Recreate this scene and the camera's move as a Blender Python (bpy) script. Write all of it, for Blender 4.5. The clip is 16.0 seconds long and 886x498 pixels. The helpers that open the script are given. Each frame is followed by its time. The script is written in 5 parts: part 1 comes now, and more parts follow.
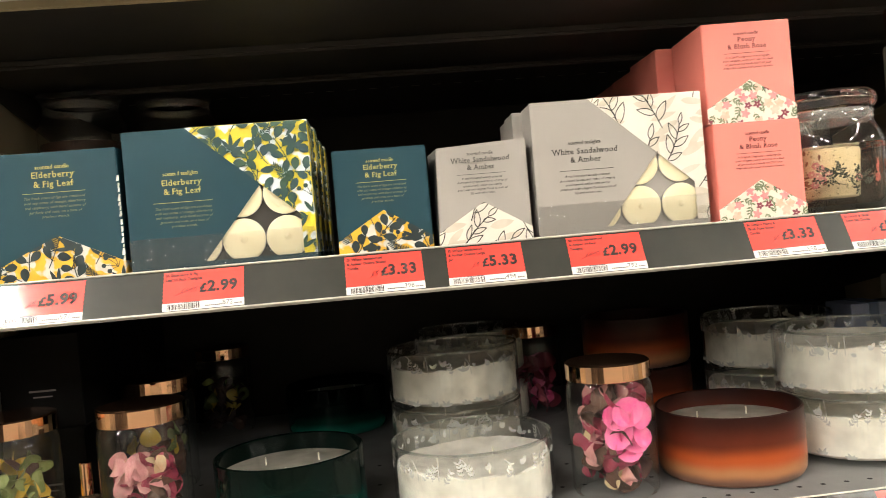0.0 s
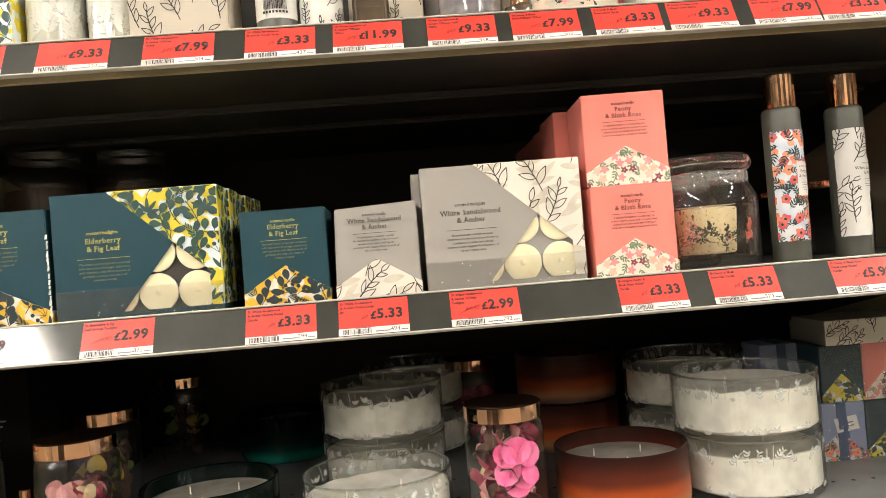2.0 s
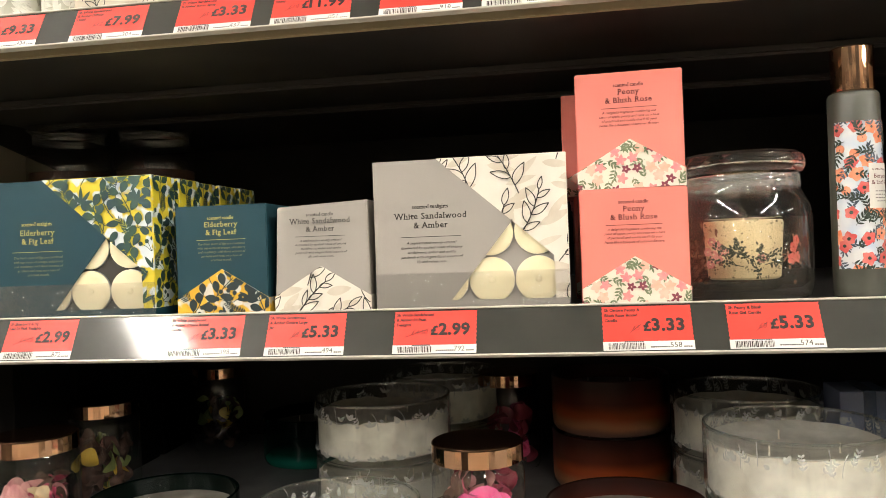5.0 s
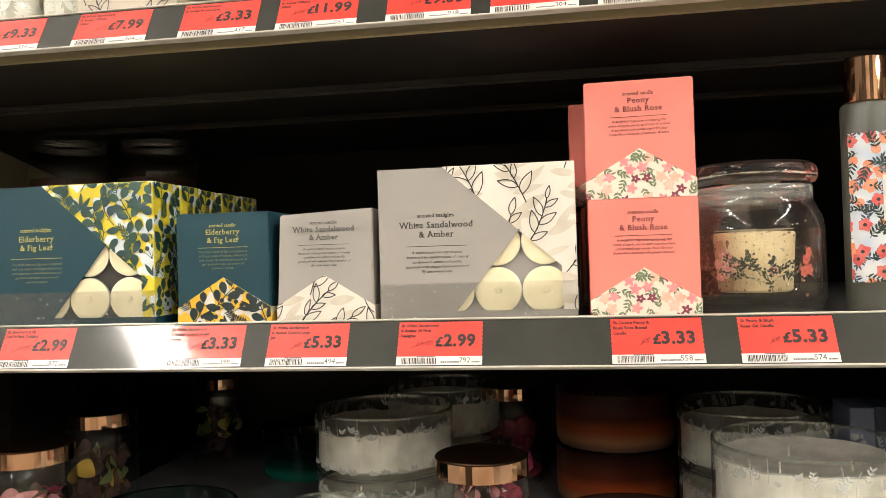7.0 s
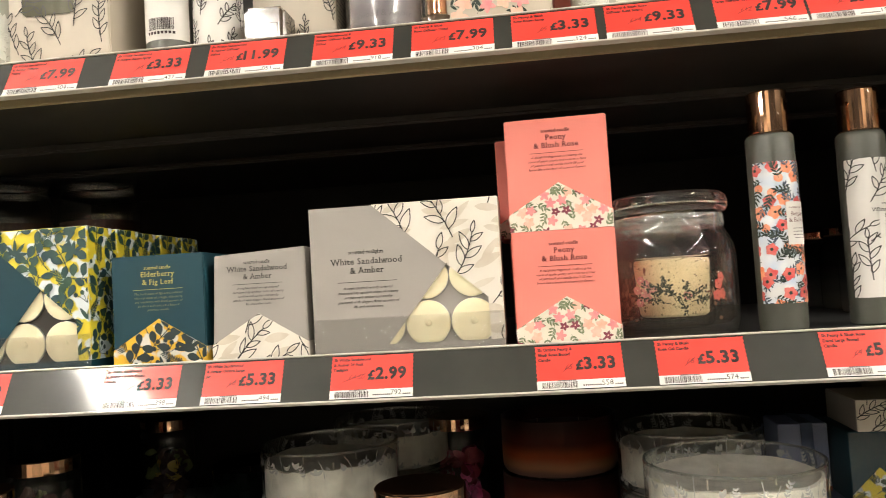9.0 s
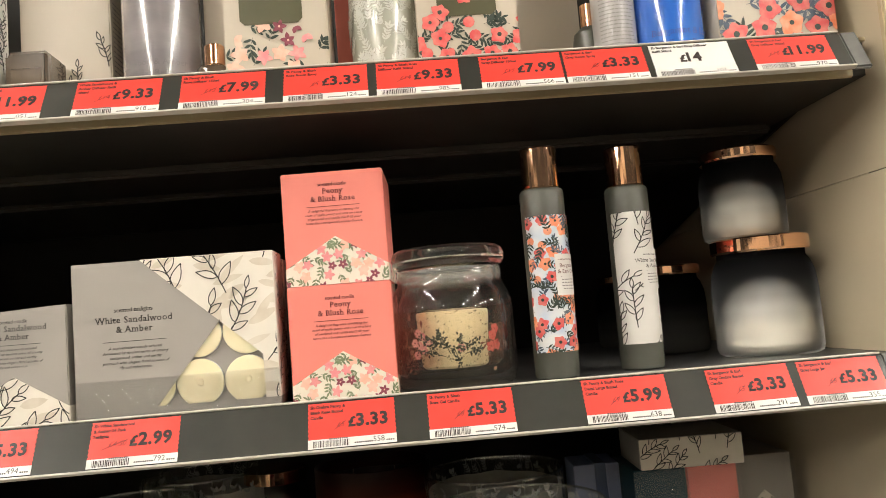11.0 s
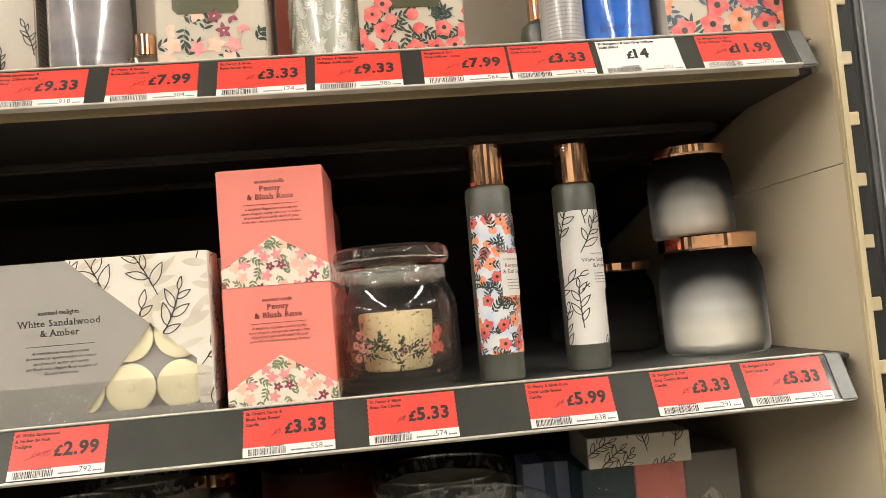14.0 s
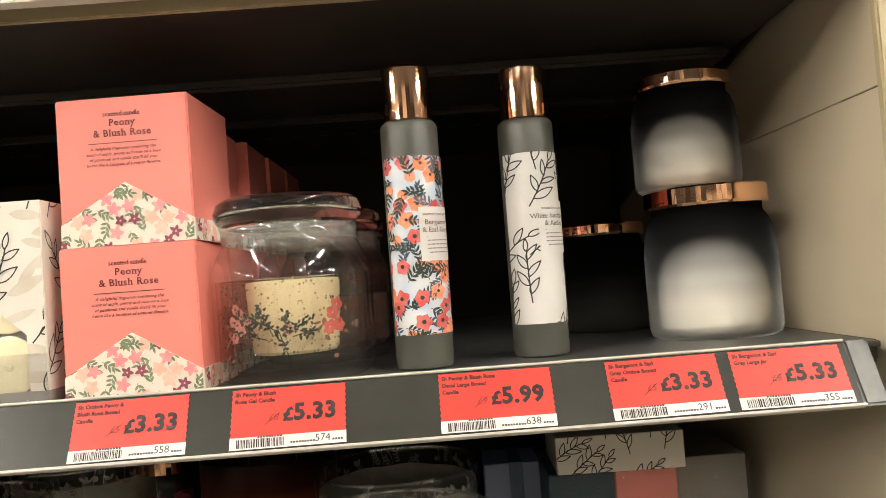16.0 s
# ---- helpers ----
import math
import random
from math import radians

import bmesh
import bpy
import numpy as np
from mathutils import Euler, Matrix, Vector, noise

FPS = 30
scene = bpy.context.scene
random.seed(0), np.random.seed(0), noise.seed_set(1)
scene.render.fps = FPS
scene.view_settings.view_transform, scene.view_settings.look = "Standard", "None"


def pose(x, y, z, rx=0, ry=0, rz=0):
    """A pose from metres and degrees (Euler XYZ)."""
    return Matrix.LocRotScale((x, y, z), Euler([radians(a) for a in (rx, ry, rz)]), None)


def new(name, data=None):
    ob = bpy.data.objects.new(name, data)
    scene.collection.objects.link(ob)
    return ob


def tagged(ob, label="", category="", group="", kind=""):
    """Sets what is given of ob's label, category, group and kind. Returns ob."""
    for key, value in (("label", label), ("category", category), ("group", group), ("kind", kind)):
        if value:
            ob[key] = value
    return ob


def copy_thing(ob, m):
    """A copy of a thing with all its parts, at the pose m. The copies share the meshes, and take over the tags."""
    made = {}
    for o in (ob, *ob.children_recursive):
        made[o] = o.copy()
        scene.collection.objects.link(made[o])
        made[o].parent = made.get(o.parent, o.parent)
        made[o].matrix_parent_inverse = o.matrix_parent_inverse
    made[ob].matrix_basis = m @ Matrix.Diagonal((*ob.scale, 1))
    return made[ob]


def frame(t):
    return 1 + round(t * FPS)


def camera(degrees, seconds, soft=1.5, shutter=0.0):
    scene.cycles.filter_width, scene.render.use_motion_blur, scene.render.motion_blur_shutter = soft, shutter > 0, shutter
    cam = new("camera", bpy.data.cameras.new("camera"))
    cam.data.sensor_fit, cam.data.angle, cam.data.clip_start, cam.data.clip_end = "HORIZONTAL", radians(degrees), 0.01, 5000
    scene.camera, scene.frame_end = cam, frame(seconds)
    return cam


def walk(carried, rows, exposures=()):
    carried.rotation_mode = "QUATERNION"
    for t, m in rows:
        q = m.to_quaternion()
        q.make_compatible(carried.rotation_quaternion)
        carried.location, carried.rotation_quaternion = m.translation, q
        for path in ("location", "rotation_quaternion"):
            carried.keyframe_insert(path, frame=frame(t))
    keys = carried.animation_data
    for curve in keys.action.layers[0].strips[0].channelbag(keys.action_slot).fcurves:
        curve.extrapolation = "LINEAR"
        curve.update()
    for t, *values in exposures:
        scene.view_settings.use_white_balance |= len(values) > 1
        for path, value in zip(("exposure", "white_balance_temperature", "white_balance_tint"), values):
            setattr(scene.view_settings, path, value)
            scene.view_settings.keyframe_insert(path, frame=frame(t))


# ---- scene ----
cam = camera(59.2, 16.0, 0.6, 0.25)
METRES, EYE, TILT, LEAN, TURN = 0.74, 1.25, 0.0, 0.0, -4.8
LAMP = 145.0
EXPOSURES = ((0.0, 0.17), (2.0, 0.03), (7.0, 0.0), (12.5, -0.17), (16.0, -0.04))
ROWS = [
    (0.0, 0.0, 0.0, 0.0, -0.02, -0.28, 4.97),
    (0.5, 0.0391, -0.0272, 0.0005, -0.82, 0.35, 4.97),
    (1.0, 0.0795, -0.0481, 0.0175, -0.66, 0.99, 4.98),
    (1.5, 0.1293, -0.0637, 0.0301, 0.29, 1.21, 4.8),
    (2.0, 0.1759, -0.0897, 0.0408, 1.87, 0.71, 4.64),
    (2.5, 0.2352, -0.0678, 0.0473, 4.56, -0.17, 4.08),
    (3.0, 0.2931, -0.0162, 0.049, 7.36, -0.7, 3.15),
    (3.5, 0.3613, 0.0503, 0.0486, 10.4, -0.83, 2.2),
    (4.0, 0.3929, 0.0749, 0.0579, 12.34, -0.55, 1.97),
    (4.5, 0.4064, 0.1011, 0.0639, 13.66, -0.24, 2.33),
    (7.0, 0.3952, 0.1283, 0.061, 13.9, 0.84, 1.66),
    (7.5, 0.3974, 0.1227, 0.0602, 13.7, 1.31, 1.69),
    (8.0, 0.4066, 0.1189, 0.0607, 13.41, 1.85, 2.06),
    (8.5, 0.4167, 0.1168, 0.0612, 12.76, 2.49, 2.73),
    (9.0, 0.4392, 0.1096, 0.0616, 11.33, 3.06, 3.43),
    (9.5, 0.4726, 0.117, 0.0631, 8.91, 3.67, 4.05),
    (10.0, 0.5101, 0.1272, 0.0699, 5.68, 4.46, 4.45),
    (12.5, 0.5633, 0.1217, 0.0754, 1.14, 5.22, 4.76),
    (13.0, 0.5681, 0.1209, 0.0745, 0.64, 4.96, 4.83),
    (13.5, 0.5647, 0.128, 0.0749, 0.08, 4.54, 4.85),
    (14.0, 0.5722, 0.1504, 0.0882, -0.37, 3.89, 4.81),
    (14.5, 0.6039, 0.2026, 0.0907, -0.2, 3.17, 4.51),
    (15.0, 0.6575, 0.2754, 0.077, 0.97, 2.55, 4.13),
    (15.5, 0.6932, 0.3183, 0.0745, 2.38, 2.31, 4.07),
    (16.0, 0.7072, 0.3449, 0.0721, 3.84, 2.23, 4.3),
]
walk(cam, [(t, pose(0, 0, EYE, TILT, LEAN, TURN) @ pose(METRES * x, METRES * y, METRES * z, 90 + pitch, roll, yaw)) for t, x, y, z, yaw, pitch, roll in ROWS], EXPOSURES)

# ---- world and light ----
world = bpy.data.worlds.new("store_air")
scene.world = world
world.use_nodes = True
world.node_tree.nodes["Background"].inputs[0].default_value = (0.9, 0.85, 0.75, 1)
world.node_tree.nodes["Background"].inputs[1].default_value = 0.02


# ---- materials ----
def material(name, colour=(0.5, 0.5, 0.5), rough=0.5, metal=0.0, coat=0.0, coat_rough=0.08, second=None, scale=40.0,
             contrast=0.5, detail=6.0, bump=0.0, bump_scale=400.0, stretch=(1, 1, 1), spec=0.5, sub=0.0, low=0.35, high=0.65):
    """A principled surface whose colour wanders to `second`, with fine relief."""
    m = bpy.data.materials.new(name)
    m.use_nodes = True
    n, l = m.node_tree.nodes, m.node_tree.links
    b = n["Principled BSDF"]
    b.inputs["Base Color"].default_value = (*colour, 1)
    b.inputs["Roughness"].default_value = rough
    b.inputs["Metallic"].default_value = metal
    b.inputs["Coat Weight"].default_value = coat
    b.inputs["Coat Roughness"].default_value = coat_rough
    b.inputs["Specular IOR Level"].default_value = spec
    if sub:
        b.inputs["Subsurface Weight"].default_value = sub
        b.inputs["Subsurface Radius"].default_value = (0.006, 0.005, 0.004)
    co = n.new("ShaderNodeTexCoord")
    mp = n.new("ShaderNodeMapping")
    mp.inputs["Scale"].default_value = stretch
    l.new(co.outputs["Object"], mp.inputs["Vector"])
    if second is not None:
        t = n.new("ShaderNodeTexNoise")
        t.inputs["Scale"].default_value = scale
        t.inputs["Detail"].default_value = detail
        r = n.new("ShaderNodeValToRGB")
        r.color_ramp.elements[0].position, r.color_ramp.elements[1].position = low, high
        r.color_ramp.elements[0].color, r.color_ramp.elements[1].color = (*colour, 1), (*second, 1)
        l.new(mp.outputs[0], t.inputs["Vector"])
        l.new(t.outputs["Fac"], r.inputs[0])
        l.new(r.outputs[0], b.inputs["Base Color"])
    if bump:
        t2 = n.new("ShaderNodeTexNoise")
        t2.inputs["Scale"].default_value = bump_scale
        t2.inputs["Detail"].default_value = 4
        bp = n.new("ShaderNodeBump")
        bp.inputs["Strength"].default_value = bump
        bp.inputs["Distance"].default_value = 0.0006
        l.new(mp.outputs[0], t2.inputs["Vector"])
        l.new(t2.outputs["Fac"], bp.inputs["Height"])
        l.new(bp.outputs[0], b.inputs["Normal"])
    return m


def clear_glass(name, tint=(0.97, 0.98, 0.97), rough=0.02, ior=1.45, haze=0.012, crinkle=0.0):
    """Thin clear glass: gloss by Fresnel over see-through, under a flat pale veil."""
    m = bpy.data.materials.new(name)
    m.use_nodes = True
    n, l = m.node_tree.nodes, m.node_tree.links
    n.remove(n["Principled BSDF"])
    lw = n.new("ShaderNodeLayerWeight")
    pw = n.new("ShaderNodeMath")
    pw.operation = "POWER"
    pw.inputs[1].default_value = 4.0
    f = n.new("ShaderNodeMath")
    f.operation = "MULTIPLY_ADD"
    f.inputs[1].default_value, f.inputs[2].default_value = 0.85, ((ior - 1) / (ior + 1)) ** 2 * 2.0
    if crinkle:
        nt, bp = n.new("ShaderNodeTexNoise"), n.new("ShaderNodeBump")
        nt.inputs["Scale"].default_value, nt.inputs["Distortion"].default_value = 38, 1.5
        bp.inputs["Strength"].default_value, bp.inputs["Distance"].default_value = crinkle, 0.004
        l.new(nt.outputs["Fac"], bp.inputs["Height"])
        bumped = bp.outputs[0]
        l.new(bumped, lw.inputs["Normal"])
    l.new(lw.outputs["Facing"], pw.inputs[0])
    l.new(pw.outputs[0], f.inputs[0])
    t = n.new("ShaderNodeBsdfTransparent")
    t.inputs[0].default_value = (*tint, 1)
    g = n.new("ShaderNodeBsdfGlossy")
    g.inputs["Roughness"].default_value = rough
    if crinkle:
        l.new(bumped, g.inputs["Normal"])
    mix = n.new("ShaderNodeMixShader")
    l.new(f.outputs[0], mix.inputs[0])
    l.new(t.outputs[0], mix.inputs[1])
    l.new(g.outputs[0], mix.inputs[2])
    # white share paints reflected haze into the glass; stronger, it frosts etched parts
    pale_veil = n.new("ShaderNodeBsdfDiffuse")
    pale_veil.inputs[0].default_value = (0.8, 0.8, 0.78, 1)
    veil = n.new("ShaderNodeMixShader")
    veil.inputs[0].default_value = haze
    l.new(mix.outputs[0], veil.inputs[1])
    l.new(pale_veil.outputs[0], veil.inputs[2])
    l.new(veil.outputs[0], n["Material Output"].inputs[0])
    return m


def ombre(name, stops, rough=0.45, sub=0.0, spec=0.5):
    """Glass sprayed in bands that fade into one another along the height (metres from the base)."""
    m = bpy.data.materials.new(name)
    m.use_nodes = True
    n, l = m.node_tree.nodes, m.node_tree.links
    b = n["Principled BSDF"]
    b.inputs["Roughness"].default_value = rough
    b.inputs["Specular IOR Level"].default_value = spec
    if sub:
        b.inputs["Subsurface Weight"].default_value = sub
        b.inputs["Subsurface Radius"].default_value = (0.01, 0.006, 0.004)
    co = n.new("ShaderNodeTexCoord")
    sep = n.new("ShaderNodeSeparateXYZ")
    nz = n.new("ShaderNodeTexNoise")
    nz.inputs["Scale"].default_value = 25
    add = n.new("ShaderNodeMath")
    add.operation = "MULTIPLY_ADD"
    add.inputs[1].default_value = 0.006
    mr = n.new("ShaderNodeMapRange")
    mr.inputs["From Max"].default_value = stops[-1][0]
    r = n.new("ShaderNodeValToRGB")
    r.color_ramp.interpolation = "EASE"
    while len(r.color_ramp.elements) < len(stops):
        r.color_ramp.elements.new(0.5)
    for e, (p, c) in zip(r.color_ramp.elements, stops):
        e.position, e.color = p / stops[-1][0], (*c, 1)
    l.new(co.outputs["Object"], sep.inputs[0])
    l.new(co.outputs["Object"], nz.inputs["Vector"])
    l.new(nz.outputs["Fac"], add.inputs[0])
    l.new(sep.outputs["Z"], add.inputs[2])
    l.new(add.outputs[0], mr.inputs["Value"])
    l.new(mr.outputs[0], r.inputs[0])
    l.new(r.outputs[0], b.inputs["Base Color"])
    return m


def glow(name, colour, strength):
    m = bpy.data.materials.new(name)
    m.use_nodes = True
    n, l = m.node_tree.nodes, m.node_tree.links
    n.remove(n["Principled BSDF"])
    e = n.new("ShaderNodeEmission")
    e.inputs[0].default_value, e.inputs[1].default_value = (*colour, 1), strength
    l.new(e.outputs[0], n["Material Output"].inputs[0])
    return m


CREAM = material("cream_paint", (0.52, 0.43, 0.27), 0.4, second=(0.45, 0.37, 0.22), scale=6, bump=0.15, bump_scale=700)
CREAM_WALL = material("cream_panel_paint", (0.57, 0.49, 0.355), 0.38, second=(0.5, 0.43, 0.305), scale=5, bump=0.12, bump_scale=500)
LIP = material("white_plastic_lip", (0.6, 0.57, 0.5), 0.3, second=(0.5, 0.47, 0.4), scale=30)
BLACK = material("black_panel_paint", (0.012, 0.011, 0.01), 0.6, spec=0.25, second=(0.02, 0.018, 0.015), scale=12, bump=0.15)
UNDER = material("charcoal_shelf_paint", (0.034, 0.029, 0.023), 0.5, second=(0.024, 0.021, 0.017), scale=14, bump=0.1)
GREYTOP = material("grey_shelf_paint", (0.2, 0.2, 0.2), 0.4, second=(0.15, 0.15, 0.15), scale=25, bump=0.2, bump_scale=600)
DARKTOP = material("dark_shelf_paint", (0.06, 0.06, 0.06), 0.38, second=(0.09, 0.088, 0.085), scale=22, bump=0.2, bump_scale=600)
STRIP = material("strip_paper", (0.026, 0.026, 0.022), 0.5, spec=0.2, coat=0.8, coat_rough=0.09, second=(0.033, 0.032, 0.027), scale=30)
PLASTIC = material("smoky_end_plastic", (0.1, 0.1, 0.095), 0.35, spec=0.4, second=(0.14, 0.14, 0.13), scale=60)
HOLE = material("hole_black", (0.006, 0.006, 0.006), 0.8)
POST = material("dark_post_paint", (0.03, 0.033, 0.033), 0.5, second=(0.05, 0.05, 0.05), scale=30, bump=0.2)
FLOOR = material("floor_vinyl", (0.26, 0.245, 0.22), 0.35, second=(0.2, 0.19, 0.175), scale=3)
# near-black with invented cream patches, so that copper mirrors light and dark
REFLECT_PATCHES = material("reflection_wall_patches", (0.02, 0.019, 0.018), 0.6, second=(0.62, 0.55, 0.44), scale=2.4, low=0.53, high=0.57, stretch=(1, 1, 0.4))
# cream and dark patches, made up to bounce light and streak the copper
BOUNCE_PATCHES = material("bounce_wall_patches", (0.05, 0.043, 0.037), 0.5, second=(0.74, 0.66, 0.54), scale=1.5, detail=3, low=0.42, high=0.45, stretch=(2.2, 1, 0.5))
CEIL = material("ceiling_tile", (0.3, 0.295, 0.28), 0.7, second=(0.25, 0.245, 0.23), scale=4)
METALW = material("lamp_tray_enamel", (0.75, 0.75, 0.73), 0.35)

RED = material("red_ticket_card", (0.86, 0.052, 0.035), 0.5, coat=1.0, coat_rough=0.09, second=(0.8, 0.045, 0.03), scale=60)
WHITE_CARD = material("white_ticket_card", (0.82, 0.8, 0.77), 0.5, coat=1.0, coat_rough=0.09)
INK = material("ticket_ink", (0.025, 0.012, 0.012), 0.6)
PALE_INK = material("ticket_grey_ink", (0.22, 0.2, 0.2), 0.6)
FOOT_INK = material("ticket_foot_ink", (0.06, 0.05, 0.05), 0.6)
DARKRED_INK = material("ticket_dull_ink", (0.16, 0.015, 0.012), 0.6)
TITLE_INK = material("ticket_title_ink", (0.07, 0.012, 0.01), 0.6)

TEAL = material("teal_card", (0.006, 0.037, 0.052), 0.5, spec=0.3, second=(0.008, 0.044, 0.061), scale=8, bump=0.08, bump_scale=900)
STONE = material("warm_grey_card", (0.34, 0.315, 0.29), 0.45, second=(0.31, 0.29, 0.265), scale=8, bump=0.08, bump_scale=900)
PINK = material("coral_pink_card", (0.8, 0.235, 0.19), 0.45, second=(0.76, 0.215, 0.175), scale=8, bump=0.08, bump_scale=900)
CREAM_CARD = material("cream_card", (0.54, 0.48, 0.39), 0.4, second=(0.5, 0.44, 0.36), scale=6, bump=0.06, bump_scale=900)
TORN = material("torn_white_fibre", (0.75, 0.72, 0.66), 0.8, bump=0.6, bump_scale=900)
GOLD = material("gold_foil_ink", (0.55, 0.47, 0.14), 0.35, metal=0.35)
GOLD_DIM = material("fine_gold_ink", (0.2, 0.2, 0.1), 0.4, metal=0.3)
SANDINK = material("charcoal_ink", (0.03, 0.027, 0.025), 0.6)
WINEINK = material("maroon_ink", (0.11, 0.015, 0.018), 0.6)
FIG = material("fig_print_ground", (0.74, 0.6, 0.04), 0.4, second=(0.72, 0.78, 0.82), scale=75, detail=1.5, low=0.51, high=0.56)
FIG_AMBER = material("fig_print_amber_ground", (0.77, 0.45, 0.035), 0.4, second=(0.7, 0.66, 0.6), scale=75, detail=1.5, low=0.5, high=0.54)
FIGLEAF = material("fig_leaf_ink", (0.011, 0.042, 0.055), 0.45, second=(0.028, 0.075, 0.04), scale=70)
FIG_BLACK = material("fig_dark_ink", (0.009, 0.017, 0.019), 0.45, second=(0.013, 0.03, 0.034), scale=70)
IVORY = material("ivory_print_ground", (0.78, 0.73, 0.65), 0.4, second=(0.74, 0.69, 0.6), scale=28)
BEIGE = material("beige_leaf_wash", (0.6, 0.53, 0.43), 0.4, second=(0.68, 0.62, 0.52), scale=60)
PEONYG = material("peony_print_ground", (0.8, 0.74, 0.64), 0.4)
BERG = material("bergamot_print_ground", (0.5, 0.6, 0.74), 0.35, second=(0.72, 0.74, 0.76), scale=60, detail=1.0)
PETAL_PINK = material("petal_pink_ink", (0.74, 0.25, 0.27), 0.5, second=(0.82, 0.36, 0.33), scale=160)
PETAL_PEACH = material("petal_peach_ink", (0.82, 0.46, 0.34), 0.5, second=(0.84, 0.56, 0.46), scale=160)
PETAL_WINE = material("petal_wine_ink", (0.23, 0.045, 0.07), 0.5)
PETAL_RED = material("petal_red_ink", (0.66, 0.075, 0.075), 0.45, second=(0.7, 0.2, 0.17), scale=120)
PETAL_ORANGE = material("petal_orange_ink", (0.82, 0.22, 0.09), 0.45, second=(0.86, 0.38, 0.24), scale=120)
LEAF_SAGE = material("leaf_sage_ink", (0.13, 0.17, 0.09), 0.5, second=(0.24, 0.28, 0.16), scale=120)
LEAF_DARK = material("leaf_dark_ink", (0.02, 0.035, 0.025), 0.5)
LEAF_NAVY = material("leaf_navy_ink", (0.03, 0.05, 0.085), 0.5, second=(0.1, 0.13, 0.17), scale=90)

GLASS = clear_glass("clear_jar_glass", haze=0.005)
FILM = clear_glass("clear_wrap_film", (0.99, 0.99, 0.99), 0.06, 1.35, 0.015, 0.6)
GEL = clear_glass("clear_candle_gel", (0.93, 0.87, 0.8), 0.05, 1.2, 0.008)
FROST = material("frosted_bottle_glass", (0.055, 0.057, 0.046), 0.42, second=(0.076, 0.078, 0.064), scale=30, coat=0.12, coat_rough=0.3)
COPPER = material("copper_plating", (0.91, 0.53, 0.33), 0.05, metal=1.0, second=(0.93, 0.57, 0.37), scale=25)
COPPER_TOP = material("copper_plating_top", (0.7, 0.36, 0.22), 0.22, metal=1.0)
WAX = material("cream_wax", (0.84, 0.77, 0.54), 0.45, sub=0.2, second=(0.8, 0.72, 0.48), scale=40, bump=0.15, bump_scale=200)
WHITE_WAX = material("white_wax", (0.86, 0.83, 0.75), 0.4, sub=0.2, second=(0.62, 0.59, 0.52), scale=45, bump=0.6, bump_scale=90)
GREY_WAX = material("pale_grey_wax", (0.36, 0.335, 0.29), 0.25, sub=0.1, second=(0.26, 0.24, 0.2), scale=30, bump=0.2, bump_scale=150)
WICK = material("cotton_wick", (0.75, 0.7, 0.58), 0.8)
ALU = material("tealight_cup_metal", (0.6, 0.6, 0.6), 0.3, metal=1.0)
ETCH = clear_glass("etched_leaf_frost", haze=0.5)
RIM = clear_glass("thick_glass_rim", (0.85, 0.88, 0.86), 0.02, 1.9, 0.02)
LENS = material("solid_lid_glass", (0.95, 0.96, 0.95), 0.02, spec=0.5)
LENS.node_tree.nodes["Principled BSDF"].inputs["Transmission Weight"].default_value = 1.0
LENS.node_tree.nodes["Principled BSDF"].inputs["IOR"].default_value = 1.45
NECK = clear_glass("ground_glass_neck", (0.88, 0.88, 0.85), 0.1, 1.6, 0.13)
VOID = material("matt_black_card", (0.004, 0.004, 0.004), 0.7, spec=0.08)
AMBER = ombre("amber_ombre_glass", [(0, (0.06, 0.03, 0.025)), (0.008, (0.16, 0.085, 0.06)), (0.017, (0.34, 0.15, 0.07)), (0.03, (0.34, 0.066, 0.016)), (0.046, (0.085, 0.016, 0.008)), (0.07, (0.022, 0.006, 0.0045))], 0.3, 0.1, 0.18)
GREEN = ombre("green_ombre_glass", [(0, (0.03, 0.1, 0.08)), (0.012, (0.01, 0.15, 0.11)), (0.026, (0.002, 0.03, 0.022)), (0.04, (0.001, 0.007, 0.005)), (0.07, (0.001, 0.004, 0.003))], 0.12, 0.02, 0.15)
FAINT = material("faint_grey_ink", (0.12, 0.11, 0.115), 0.4)
FAINT_BLUE = material("faint_blue_ink", (0.012, 0.05, 0.28), 0.4)
VIOLET = material("grey_violet_liquid_bottle", (0.19, 0.175, 0.185), 0.2, coat=1.0, coat_rough=0.04, second=(0.25, 0.23, 0.235), scale=9, stretch=(1, 1, 5))
BLUE = material("cobalt_liquid_bottle", (0.02, 0.1, 0.5), 0.15, coat=1.0, coat_rough=0.05, second=(0.04, 0.18, 0.62), scale=9)
BROWN = material("smoky_brown_glass", (0.055, 0.038, 0.025), 0.12, coat=0.4, coat_rough=0.03, second=(0.11, 0.08, 0.055), scale=18)
OLIVE = material("window_grey_green", (0.1, 0.095, 0.052), 0.25, coat=1.0, coat_rough=0.05, second=(0.08, 0.078, 0.045), scale=10)
SILVERSLEEVE = material("silver_sage_sleeve", (0.4, 0.4, 0.33), 0.3, coat=0.8, coat_rough=0.08)
SLEEVELEAF = material("sleeve_pale_leaf", (0.62, 0.62, 0.56), 0.35, coat=0.8, coat_rough=0.08)
LABELWHITE = material("white_label_paper", (0.72, 0.7, 0.66), 0.45, second=(0.66, 0.64, 0.6), scale=20)
TEXTGREY = material("grey_label_film", (0.36, 0.35, 0.34), 0.3, coat=0.6, coat_rough=0.06, second=(0.3, 0.29, 0.285), scale=20)
PERI = material("periwinkle_card", (0.22, 0.27, 0.46), 0.5, second=(0.28, 0.33, 0.5), scale=10)
